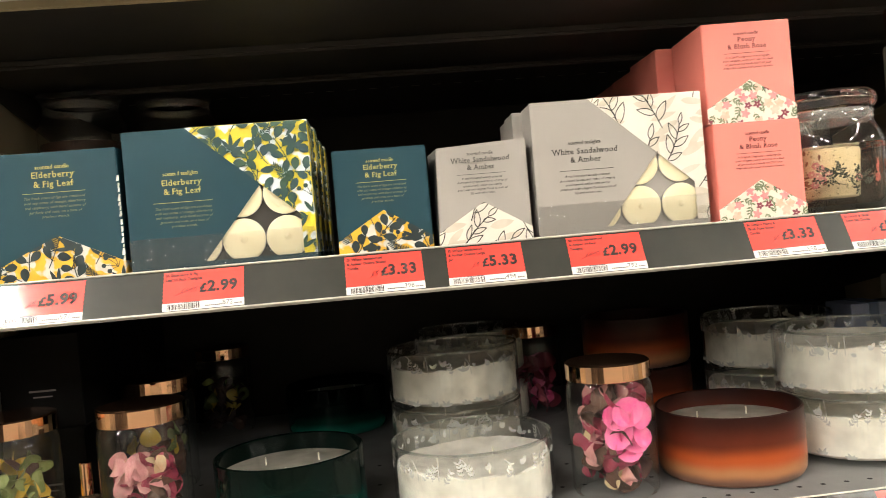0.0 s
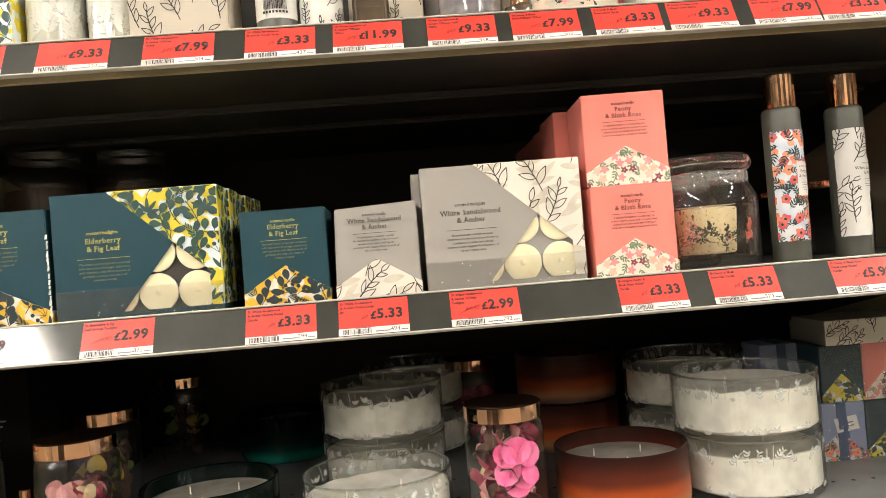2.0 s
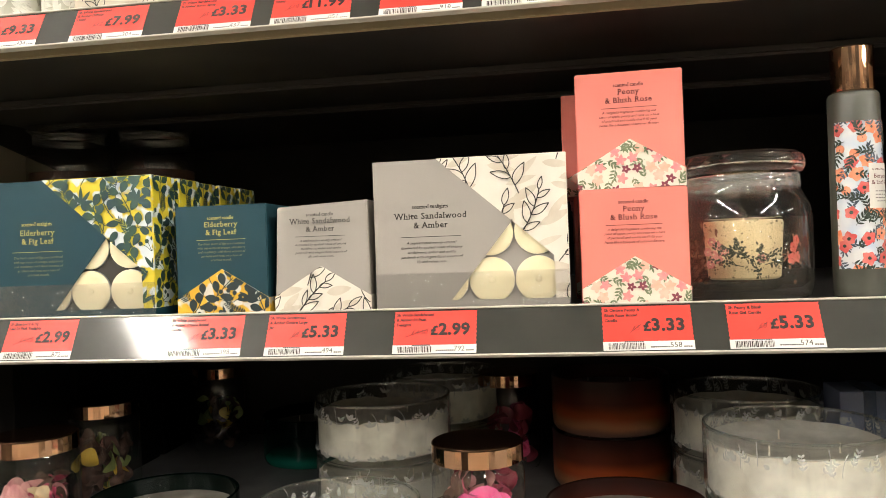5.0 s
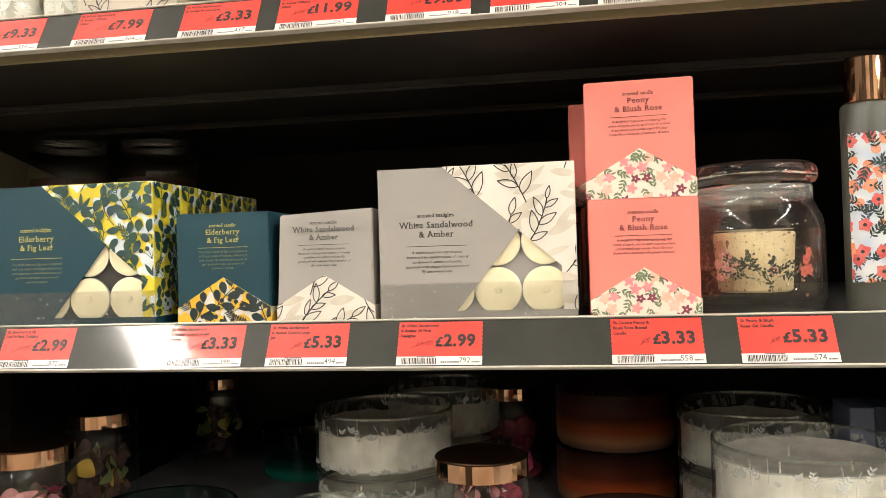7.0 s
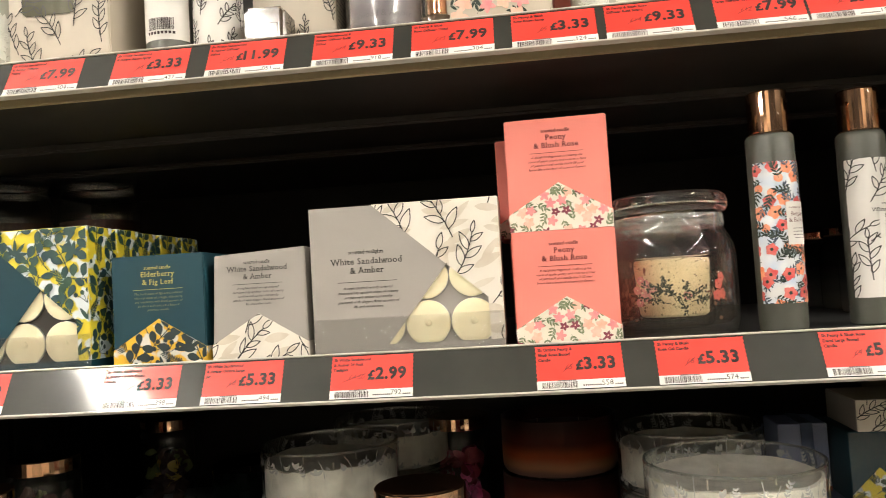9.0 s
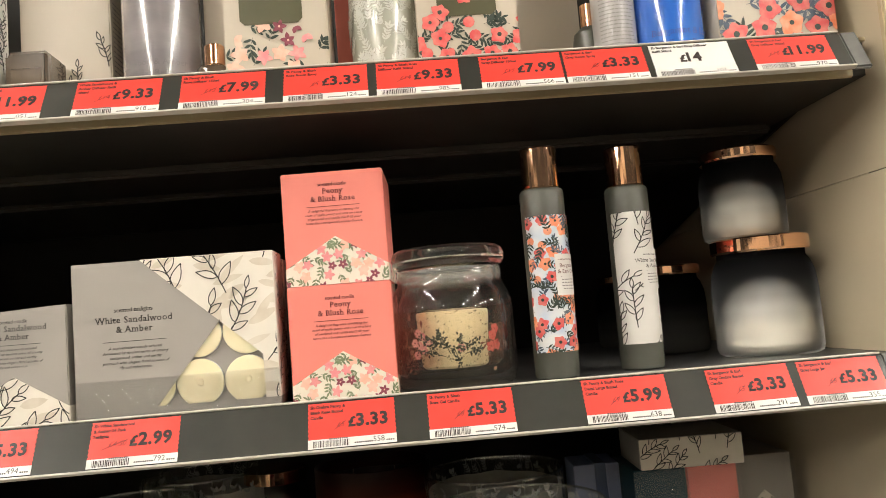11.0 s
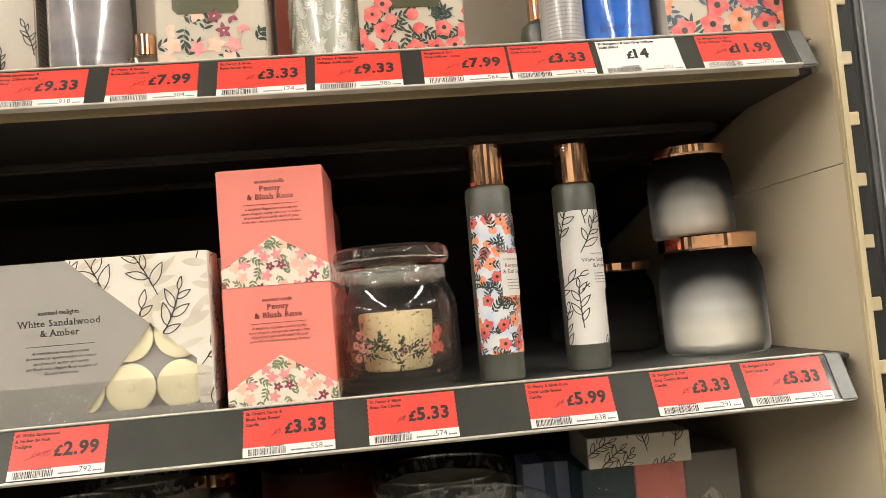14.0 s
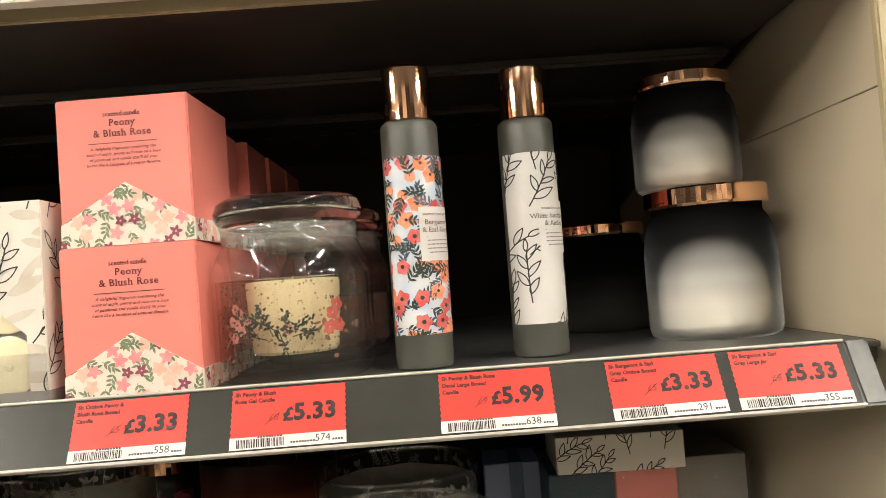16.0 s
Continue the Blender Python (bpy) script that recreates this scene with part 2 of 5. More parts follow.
RIBBON = material("navy_ribbon", (0.035, 0.07, 0.16), 0.35, second=(0.05, 0.09, 0.19), scale=300, stretch=(1, 1, 0.1))
HIBISCUS = material("hot_pink_petal", (0.86, 0.1, 0.33), 0.5, second=(0.9, 0.22, 0.44), scale=60, sub=0.1)
DRY_PINK = material("dried_pink_petal", (0.6, 0.24, 0.26), 0.6, second=(0.72, 0.38, 0.36), scale=80)
DRY_CREAM = material("dried_cream_petal", (0.72, 0.52, 0.28), 0.6, second=(0.78, 0.62, 0.4), scale=80)
DRY_WINE = material("dried_wine_petal", (0.3, 0.03, 0.08), 0.6, second=(0.42, 0.06, 0.1), scale=80)
DRY_GREEN = material("dried_green_pod", (0.22, 0.27, 0.09), 0.6, second=(0.32, 0.36, 0.13), scale=80)
DRY_YELLOW = material("dried_yellow_petal", (0.72, 0.45, 0.05), 0.6, second=(0.78, 0.55, 0.1), scale=80)
DRY_FAWN = material("russet_leaf_scrap", (0.2, 0.085, 0.06), 0.6, second=(0.36, 0.2, 0.12), scale=120)
DRY_BROWN = material("dried_brown_pod", (0.07, 0.034, 0.025), 0.7, second=(0.13, 0.062, 0.043), scale=80)
TUBE = glow("lit_tube", (1.0, 0.93, 0.82), LAMP)


# ---- small builders ----
FACE = Matrix(((1, 0, 0, 0), (0, 0, -1, 0), (0, 1, 0, 0), (0, 0, 0, 1)))  # flat artwork stood up to face -y


def part(name, bm, mat, parent=None, label="", smooth=False, at=None, crease=30):
    me = bpy.data.meshes.new(name)
    if smooth:
        for f in bm.faces:
            f.smooth = True
    bm.to_mesh(me)
    bm.free()
    me.materials.append(mat)
    if smooth:
        me.set_sharp_from_angle(angle=radians(18 if mat is COPPER else crease))
    ob = new(name, me)
    if parent is not None:
        ob.parent = parent
    if at is not None:
        ob.matrix_basis = at
    return tagged(ob, label, kind="stuff" if name.endswith(("_print", "_leaves", "_text")) else "")


def thing(name, label, category, at, group="", kind=""):
    ob = new(name)
    ob.empty_display_size = 0.02
    ob.matrix_basis = at
    return tagged(ob, label, category, group, kind)


def box(x0, y0, z0, x1, y1, z1, bevel=0.0, seg=2, skip_front=False):
    bm = bmesh.new()
    bmesh.ops.create_cube(bm, size=1.0)
    for v in bm.verts:
        v.co = ((x0 + x1) / 2 + v.co.x * (x1 - x0), (y0 + y1) / 2 + v.co.y * (y1 - y0), (z0 + z1) / 2 + v.co.z * (z1 - z0))
    if bevel:
        bmesh.ops.bevel(bm, geom=bm.edges[:], offset=bevel, segments=seg, affect="EDGES", clamp_overlap=True)
    if skip_front:
        bmesh.ops.delete(bm, geom=[f for f in bm.faces if f.normal.y < -0.9 and f.calc_area() > 0.5 * (x1 - x0) * (z1 - z0)], context="FACES")
    return bm


def lathe(profile, seg=48, cap=True):
    """A turned form from (radius, height) pairs."""
    bm = bmesh.new()
    rings = []
    for r, z in profile:
        rings.append([bm.verts.new((r * math.cos(2 * math.pi * i / seg), r * math.sin(2 * math.pi * i / seg), z)) for i in range(seg)])
    for a, b in zip(rings, rings[1:]):
        for i in range(seg):
            j = (i + 1) % seg
            bm.faces.new((a[i], a[j], b[j], b[i]))
    if cap:
        bm.faces.new(rings[0][::-1])
        bm.faces.new(rings[-1])
    return bm


def slab(poly, thick=0.0008):
    """A flat card of outline poly in the xy plane, with thickness below it."""
    bm = bmesh.new()
    f = bm.faces.new([bm.verts.new((x, y, 0)) for x, y in poly])
    f.normal_update()
    if f.normal.z < 0:
        f.normal_flip()
    low = bmesh.ops.extrude_face_region(bm, geom=[f])
    for v in [g for g in low["geom"] if isinstance(g, bmesh.types.BMVert)]:
        v.co.z += thick
    bmesh.ops.recalc_face_normals(bm, faces=bm.faces[:])
    for v in bm.verts:
        v.co.z -= thick
    return bm


def clip(poly, region):
    """The part of a polygon inside a convex, anticlockwise region."""
    out = poly
    for (ax, ay), (bx, by) in zip(region, region[1:] + region[:1]):
        src, out = out, []
        for (px, py), (qx, qy) in zip(src, src[1:] + src[:1]):
            p = (bx - ax) * (py - ay) - (by - ay) * (px - ax)
            q = (bx - ax) * (qy - ay) - (by - ay) * (qx - ax)
            if p >= 0:
                out.append((px, py))
            if p * q < 0:
                s = p / (p - q)
                out.append((px + s * (qx - px), py + s * (qy - py)))
        if len(out) < 3:
            return []
    return out


def art(polys, regions=None, z=0.0003, wrap=None):
    """Printed shapes as thin flat faces; wrap bends them round an upright cylinder of that radius."""
    bm = bmesh.new()
    lift = 0.0
    for p in polys:
        lift += 0.0000006
        for r in (regions or [None]):
            c = clip(p, r) if r else p
            if len(c) < 3:
                continue
            if wrap:
                vs = [bm.verts.new(((wrap + z + lift) * math.sin(x / wrap), -(wrap + z + lift) * math.cos(x / wrap), y)) for x, y in c]
            else:
                vs = [bm.verts.new((x, y, z + lift)) for x, y in c]
            bm.faces.new(vs)
    return bm


def leaf(x, y, length, width, angle, n=6):
    """A pointed leaf that starts at (x, y)."""
    ca, sa = math.cos(angle), math.sin(angle)
    side = [(length * i / n, width / 2 * max(0.0, math.sin(math.pi * (i / n) ** 0.85)) ** 0.75) for i in range(n + 1)]
    pts = side + [(u, -v) for u, v in side[-2:0:-1]]
    return [(x + u * ca - v * sa, y + u * sa + v * ca) for u, v in pts][::-1]


def disc(x, y, r, n=8, squash=1.0):
    return [(x + r * math.cos(2 * math.pi * i / n), y + squash * r * math.sin(2 * math.pi * i / n)) for i in range(n)]


def stroke(pts, w):
    """A line of width w as short convex pieces."""
    out = []
    for (ax, ay), (bx, by) in zip(pts, pts[1:]):
        d = math.hypot(bx - ax, by - ay) or 1e-6
        nx, ny = -(by - ay) / d * w / 2, (bx - ax) / d * w / 2
        ex, ey = (bx - ax) / d * w * 0.3, (by - ay) / d * w * 0.3
        out.append([(ax - nx - ex, ay - ny - ey), (bx - nx + ex, by - ny + ey), (bx + nx + ex, by + ny + ey), (ax + nx - ex, ay + ny - ey)])
    return out


def bow(x, y, length, angle, bend, n=8):
    pts = []
    for i in range(n + 1):
        a = angle + bend * i / n
        pts.append((x, y))
        x, y = x + length / n * math.cos(a), y + length / n * math.sin(a)
    return pts


def sprig_solid(x, y, length, angle, size, rng, fat=0.36, step=2, w=0.0006):
    stem = bow(x, y, length, angle, rng.uniform(-0.7, 0.7), 12)
    out = stroke(stem, w)
    for i in range(2, 13, step):
        for s in (-1, 1):
            out.append(leaf(*stem[i], size * rng.uniform(0.8, 1.15), size * fat, angle + s * rng.uniform(0.6, 1.0), 5))
    out.append(leaf(*stem[-1], size, size * fat, angle, 5))
    return out


def blossom(x, y, r, rng, petals=5, fat=0.95):
    a0 = rng.uniform(0, 6)
    return [leaf(x, y, r * rng.uniform(0.9, 1.15), r * fat, a0 + 2 * math.pi * i / petals, 5) for i in range(petals)]


def with_serifs(me, size):
    """Puts a thin bar across the foot and head of every upright stem of a lettering mesh."""
    bm = bmesh.new()
    bm.from_mesh(me)
    bars = []
    for e in bm.edges:
        if len(e.link_faces) != 1:
            continue
        a, b = sorted((v.co for v in e.verts), key=lambda c: c.x)
        if abs(a.y - b.y) < 0.004 * size and 0.03 * size < b.x - a.x < 0.16 * size:
            up = sum(v.co.y for v in e.link_faces[0].verts) / len(e.link_faces[0].verts) > a.y
            bars.append((a.x - 0.085 * size, b.x + 0.085 * size, a.y, 0.06 * size if up else -0.06 * size))
    for x0, x1, y, h in bars:
        f = bm.faces.new([bm.verts.new(p) for p in ((x0, y, 0.00001), (x1, y, 0.00001), (x1 - 0.03 * size, y + h, 0.00001), (x0 + 0.03 * size, y + h, 0.00001))])
        f.normal_update()
        if f.normal.z < 0:
            f.normal_flip()
    out = bpy.data.meshes.new("lettering")
    bm.to_mesh(out)
    bm.free()
    bpy.data.meshes.remove(me)
    return out


def lettering(text, size, parent, mat, at, name="lettering", align="CENTER", bold=0.0, spread=1.0, wrap=None, slant=0.0, serif=False):
    cu = bpy.data.curves.new(name, "FONT")
    cu.body, cu.size, cu.align_x, cu.offset, cu.space_character, cu.shear = text, size, align, bold, spread, slant
    cu.resolution_u = 2
    cu.space_line = 1.06 if serif else 1.25
    tmp = bpy.data.objects.new(name, cu)
    scene.collection.objects.link(tmp)
    me = bpy.data.meshes.new_from_object(tmp.evaluated_get(bpy.context.evaluated_depsgraph_get()))
    bpy.data.objects.remove(tmp)
    bpy.data.curves.remove(cu)
    me.name = name
    if serif:
        me = with_serifs(me, size)
        me.name = name
    me.materials.clear()
    me.materials.append(mat)
    if wrap:
        r, u0, z0 = wrap
        for v in me.vertices:
            a = (u0 + v.co.x) / r
            v.co = ((r + 0.0006) * math.sin(a), -(r + 0.0006) * math.cos(a), z0 + v.co.y)
    ob = new(name, me)
    ob.parent = parent
    ob.matrix_basis = Matrix() if wrap else at
    return ob


def face_at(x, y, z):
    """Pose of artwork whose own origin lies at (x, y, z) on a face that looks to -y."""
    return Matrix.Translation((x, y, z)) @ FACE


# ---- the structure ----
BACK, LEFT, RIGHT = 1.33, -0.426, 0.824
MID, TOP, LOW = 1.246, 1.513, 0.991

tagged(part("floor", box(-9, -6.3, -0.1, 10, 3.0, 0), FLOOR), "pale grey vinyl shop floor in the aisle", "floor", kind="structure")
tagged(part("ceiling", box(-9, -6.3, 3.3, 10, 3.0, 3.4), CEIL), "off-white tiled shop ceiling above the aisle", "ceiling", kind="structure")
for nm, b in (("wall_north", (-9, 2.9, 0, 10, 3.0, 3.3)), ("wall_south", (-9, -6.3, 0, 10, -6.2, 3.3)),
              ("wall_west", (-9, -6.2, 0, -8.9, 2.9, 3.3)), ("wall_east", (9.9, -6.2, 0, 10, 2.9, 3.3))):
    tagged(part(nm, box(*b), REFLECT_PATCHES), "unseen shop wall, dark with cream patches added for reflections", "wall", kind="structure")
# unseen wall, added to throw low light into the shelves
tagged(part("wall_opposite", box(-9, -2.5, 0, 10, -2.35, 1.6), BOUNCE_PATCHES), "unseen low wall added to bounce light, cream and dark patches", "wall", kind="structure")
tagged(part("wall_back_panel", box(-0.45, BACK, 0.1, 0.85, BACK + 0.03, 2.1), BLACK), "black painted back panel of the shelving bay", "wall", kind="structure")
for nm, x0, x1 in (("wall_left_panel", LEFT - 0.02, LEFT), ("wall_right_panel", RIGHT, RIGHT + 0.012)):
    w = thing(nm, "cream painted steel side panel of the bay", "wall", Matrix(), kind="structure")
    for i, (z0, z1) in enumerate(((0.1, 0.6998), (0.7002, 1.0498), (1.0502, 1.401), (1.4013, 1.7523), (1.7526, 2.1))):
        part("panel", box(x0, 0.668, z0, x1, BACK, z1, 0.0008, 1), CREAM_WALL, w)
    part("backing_sheet", box(x0 + 0.003, 0.68, 0.1, x1 - 0.003, BACK, 2.1), CREAM_WALL, w)
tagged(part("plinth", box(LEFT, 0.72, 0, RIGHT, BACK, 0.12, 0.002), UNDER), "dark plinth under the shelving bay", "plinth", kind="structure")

post = thing("shelving_upright", "slotted cream steel upright beside a dark post", "upright", Matrix())
part("inner_web", box(0.8247, 0.6655, 0.1, 0.8377, 0.72, 2.1), HOLE, post)
part("edge_rail", box(0.817, 0.66, 0.1, 0.8245, 0.6675, 2.1, 0.0015), CREAM, post)
tooth = None
for k in range(30):
    z = 0.735 + 0.05 * k
    if tooth is None:
        tooth = part("tooth", box(0.8246, 0.6632, -0.0055, 0.834, 0.6655, 0.0055, 0.0008, 1), CREAM, post)
        tooth.location = (0, 0, z)
    else:
        o = new("tooth", tooth.data)
        o.parent, o.location = post, (0, 0, z)
part("dark_post", box(0.8378, 0.6635, 0.05, 0.9, 0.72, 2.15, 0.003), POST, post, "dark grey painted post")
part("post_groove", box(0.846, 0.662, 0.05, 0.8475, 0.664, 2.15), GREYTOP, post)


def shelf(z, top_mat, label, cap_mat, holes, drop=0.034):
    s = thing("shelf", label, "shelf", Matrix.Translation((0, 0, z)), "shelves of the bay")
    part("board", box(LEFT + 0.008, 0.686, -0.004, RIGHT - 0.008, BACK - 0.005, 0, 0.0008, 1), top_mat, s)
    part("front_edge", box(LEFT + 0.012, 0.6815, -drop, RIGHT - 0.025, 0.6858, 0.0012, 0.001), CREAM, s, "cream painted front edge")
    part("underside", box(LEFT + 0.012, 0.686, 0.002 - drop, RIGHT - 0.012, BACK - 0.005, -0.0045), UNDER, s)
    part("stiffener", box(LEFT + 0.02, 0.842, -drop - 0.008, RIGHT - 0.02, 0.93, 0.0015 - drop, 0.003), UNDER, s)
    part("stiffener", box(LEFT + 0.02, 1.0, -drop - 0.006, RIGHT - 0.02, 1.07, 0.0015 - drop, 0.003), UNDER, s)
    slot = None
    for k in range(40):
        if slot is None:
            slot = part("slot", box(-0.006, 1.1, 0.0008 - drop, 0.006, 1.104, 0.0019 - drop), LIP, s)
            slot.location.x = LEFT + 0.05 + 0.03 * k
        else:
            o = new("slot", slot.data)
            o.parent, o.location = s, (LEFT + 0.05 + 0.03 * k, 0, 0)
    for x in (LEFT + 0.006, RIGHT - 0.009):
        bm = bmesh.new()
        prof = [(0.695, 0.0), (BACK - 0.01, 0.0), (BACK - 0.01, -0.13), (0.87, -0.04), (0.695, -0.012)]
        a = [bm.verts.new((x, y, zz)) for y, zz in prof]
        b = [bm.verts.new((x + 0.003, y, zz)) for y, zz in prof]
        bm.faces.new(a)
        bm.faces.new(b[::-1])
        for i in range(len(prof)):
            j = (i + 1) % len(prof)
            bm.faces.new((a[j], a[i], b[i], b[j]))
        bmesh.ops.recalc_face_normals(bm, faces=bm.faces[:])
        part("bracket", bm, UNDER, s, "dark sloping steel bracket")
    # the label holder, a tilted channel along the front
    strip = part("label_holder", box(LEFT + 0.03, -0.0012, 0, RIGHT - 0.036, 0.0, 0.0408, 0.0003, 1), STRIP, s, "dark grey label channel behind clear plastic", at=Matrix.Translation((0, 0.6605, -0.034)) @ pose(0, 0, 0, -27.9))
    part("lower_lip", box(LEFT + 0.03, -0.0044, -0.0008, RIGHT - 0.036, 0.0008, 0.0009, 0.0003, 1), LIP, strip, "clear white lower lip")
    part("upper_lip", box(LEFT + 0.03, -0.0026, 0.04, RIGHT - 0.036, 0.002, 0.0416, 0.0004, 1), LIP, strip, "pale upper lip")
    cap = part("end_cap", box(RIGHT - 0.0358, -0.0016, 0.0, RIGHT - 0.021, 0.0035, 0.041, 0.0015), cap_mat, s, "smoky plastic end cap", at=Matrix.Translation((0, 0.6605, -0.034)) @ pose(0, 0, 0, -27.9))
    if holes:
        bm = bmesh.new()
        for k in range(52):
            for yy in (0.712, 0.79, 0.868, 0.946):
                for d in [disc(LEFT + 0.03 + 0.0235 * k, yy, 0.0026, 10)]:
                    bm.faces.new([bm.verts.new((x, y, 0.0004)) for x, y in d])
        tagged(part("perforation", bm, HOLE, s, "rows of small round holes"), kind="stuff")
    return s


shelf(TOP, CREAM, "cream edged shelf with dark underside above the boxed candles", PLASTIC, False, 0.0354)
shelf(MID, DARKTOP, "dark steel shelf holding the boxed candles", PLASTIC, False)
shelf(LOW, GREYTOP, "grey perforated steel shelf holding glass candles", PLASTIC, True)


# ---- ceiling lights, mirrored in the strips, lids and glass ----
def ceiling_light(x, y):
    lamp = thing("ceiling_light", "white twin tube ceiling light, lit", "ceiling light", Matrix.Translation((x, y, 3.3)), "ceiling lights")
    part("tray", box(-0.13, -1.2, -0.05, 0.13, 1.2, 0, 0.006), METALW, lamp)
    for dx in (-0.065, 0.065):
        part("tube", lathe([(0.019, -1.17), (0.019, 1.17)], 12), TUBE, lamp, "glowing tube", True, at=pose(dx, 0, -0.078, 90))
    return lamp


first = ceiling_light(-1.5, -1.25)
for lx in (-5.6, -1.5, 2.6, 6.7):
    for ly in (-1.25, -4.05):
        if (lx, ly) != (-1.5, -1.25):
            copy_thing(first, Matrix.Translation((lx, ly, 3.3)))


# ---- price tickets ----
TILT_M = pose(0, 0, 0, -27.9)


def ticket(x, z, price, old, title, number, white=False, width=0.067):
    rng = random.Random(int(x * 10000) + int(z * 100))
    at = Matrix.Translation((x + width / 2, 0.6605, z - 0.034)) @ TILT_M @ pose(0, -0.0014, 0.0028, 0, rng.uniform(-0.5, 0.5), 0)
    t = thing("price_ticket", ("plain white card" if white else "red card with a white foot") + " price ticket in the shelf edge", "price ticket", at, "price tickets")
    w, h = width / 2, 0.0358
    edge = [(-w, 0.0072)] + [(-w + (0.0006 if i % 2 else 0), 0.0072 + 0.0286 * i / 16) for i in range(1, 16)] + [(-w, h), (w, h)]
    edge += [(w - (0.0006 if i % 2 else 0), h - 0.0286 * i / 16) for i in range(1, 16)] + [(w, 0.0072)]
    part("card", slab(edge, 0.0004), WHITE_CARD if white else RED, t, at=FACE.copy())
    part("foot", slab([(-w, 0), (w, 0), (w, 0.0071), (-w, 0.0071)], 0.0004), WHITE_CARD, t, "white strip with a barcode", at=FACE.copy())
    bars, u = [], -w + 0.004
    while u < -w + 0.031:
        b = rng.choice((0.0003, 0.0005, 0.0008))
        bars.append([(u, 0.0008), (u + b, 0.0008), (u + b, 0.0058), (u, 0.0058)])
        u += b + rng.choice((0.0003, 0.0005, 0.0007))
    part("barcode", art(bars, z=0.0002), INK, t, at=FACE.copy())
    fine = []
    for a, b, y0 in ((-w + 0.016, -w + 0.03, 0.0063), (w - 0.032, w - 0.0185, 0.0018), (w - 0.008, w - 0.002, 0.0018)):
        u = a
        while u < b:
            fine.append([(u, y0), (u + 0.0012, y0), (u + 0.0012, y0 + 0.0011), (u, y0 + 0.0011)])
            u += 0.0016
    part("fine_print", art(fine, z=0.0002), FOOT_INK, t, at=FACE.copy())
    if number:
        lettering(number, 0.006, t, FOOT_INK, face_at(w - 0.0135, -0.0003, 0.0018), "number")
    if title:
        lettering(title, 0.0034, t, INK if white else TITLE_INK, face_at(-w + 0.002, -0.0003, h - 0.0042), "title", "LEFT", 0.00016)
    if not price:
        return t
    figs = lettering(price, 0.0138, t, INK, face_at(w - 0.0055 if not white else 0.0075, -0.0003, 0.0155), "price", "RIGHT", 0.00055, 1.06)
    left = figs.location.x + min(v.co.x for v in figs.data.vertices)
    lettering("£", 0.0108, t, INK, face_at(left - 0.0006, -0.0003, 0.0155), "pound_sign", "RIGHT", 0.0005)
    if old:
        left -= 0.009
        lettering(old, 0.0058, t, DARKRED_INK, face_at(left, -0.0003, 0.0159), "old_price", "RIGHT", 0, slant=0.25)
        n = 0.0033 * len(old)
        part("strike", art(stroke([(left - n - 0.001, 0.0138), (left + 0.001, 0.0205)], 0.0004), z=0.0004), INK, t, at=FACE.copy())
    return t


for row in (
    (-0.312, MID, "5.99", "£9", "", "571"),
    (-0.181, MID, "2.99", "£4.50", "Sh Elderberry & Fig\nLeaf 24 Pack Tealights", "872"),
    (-0.029, MID, "3.33", "£5", "Sh White Sandalwood\n& Amber Ombre Boxed\nCandle", "398"),
    (0.0585, MID, "5.33", "£8", "Sh White Sandalwood\n& Amber Ombre Large\nJar", "494"),
    (0.1655, MID, "2.99", "£4.50", "Sh White Sandalwood\n& Amber 24 Pack\nTealights", "792"),
    (0.3295, MID, "3.33", "£5", "Sh Ombre Peony &\nBlush Rose Boxed\nCandle", "558"),
    (0.4215, MID, "5.33", "£8", "Sh Peony & Blush\nRose Gel Candle", "574"),
    (0.543, MID, "5.99", "£9", "Sh Peony & Blush Rose\nDecal Large Boxed\nCandle", "638"),
    (0.643, MID, "3.33", "£5", "Sh Bergamot & Earl\nGrey Ombre Boxed\nCandle", "291"),
    (0.717, MID, "5.33", "£8", "Sh Bergamot & Earl\nGrey Large Jar", "355"),
    (-0.300, TOP, "3.33", "£5", "", ""),
    (-0.203, TOP, "9.33", "£14", "", "934"), (-0.105, TOP, "7.99", "£12", "Sh White Sandalwood\n& Amber Diffuser\n150ml", "304"),
    (-0.0095, TOP, "3.33", "£5", "Sh White Sandalwood\n& Amber Room Spray", "437"),
    (0.074, TOP, "11.99", "£18", "Sh White Sandalwood\n& Amber Diffuser\n300ml", "051"),
    (0.1645, TOP, "9.33", "£14", "White Sandalwood &\nAmber Diffuser Refill\n300ml", "918"),
    (0.2465, TOP, "7.99", "£12", "Sh Peony & Blush\nRose Diffuser 150ml", "304"),
    (0.3275, TOP, "3.33", "£5", "Sh Peony & Blush\nRose Room Spray", "124"),
    (0.401, TOP, "9.33", "£14", "Sh Peony & Blush Rose\nDiffuser Refill 300ml", "985"),
    (0.4845, TOP, "7.99", "£12", "Bergamot & Earl\nGrey Diffuser 150ml", "566"),
    (0.5535, TOP, "3.33", "£5", "Bergamot & Earl\nGrey Room Spray", "151"),
    (0.7085, TOP, "11.99", "£18", "Sh Bergamot & Earl\nGrey Diffuser 300ml", "970"),
    (0.432, LOW, "", "", "", ""),
):
    ticket(*row)
ticket(0.6255, TOP, "14", "", "Sh Bergamot & Earl Grey Diffuser\nRefill 300ml", "101", white=True)


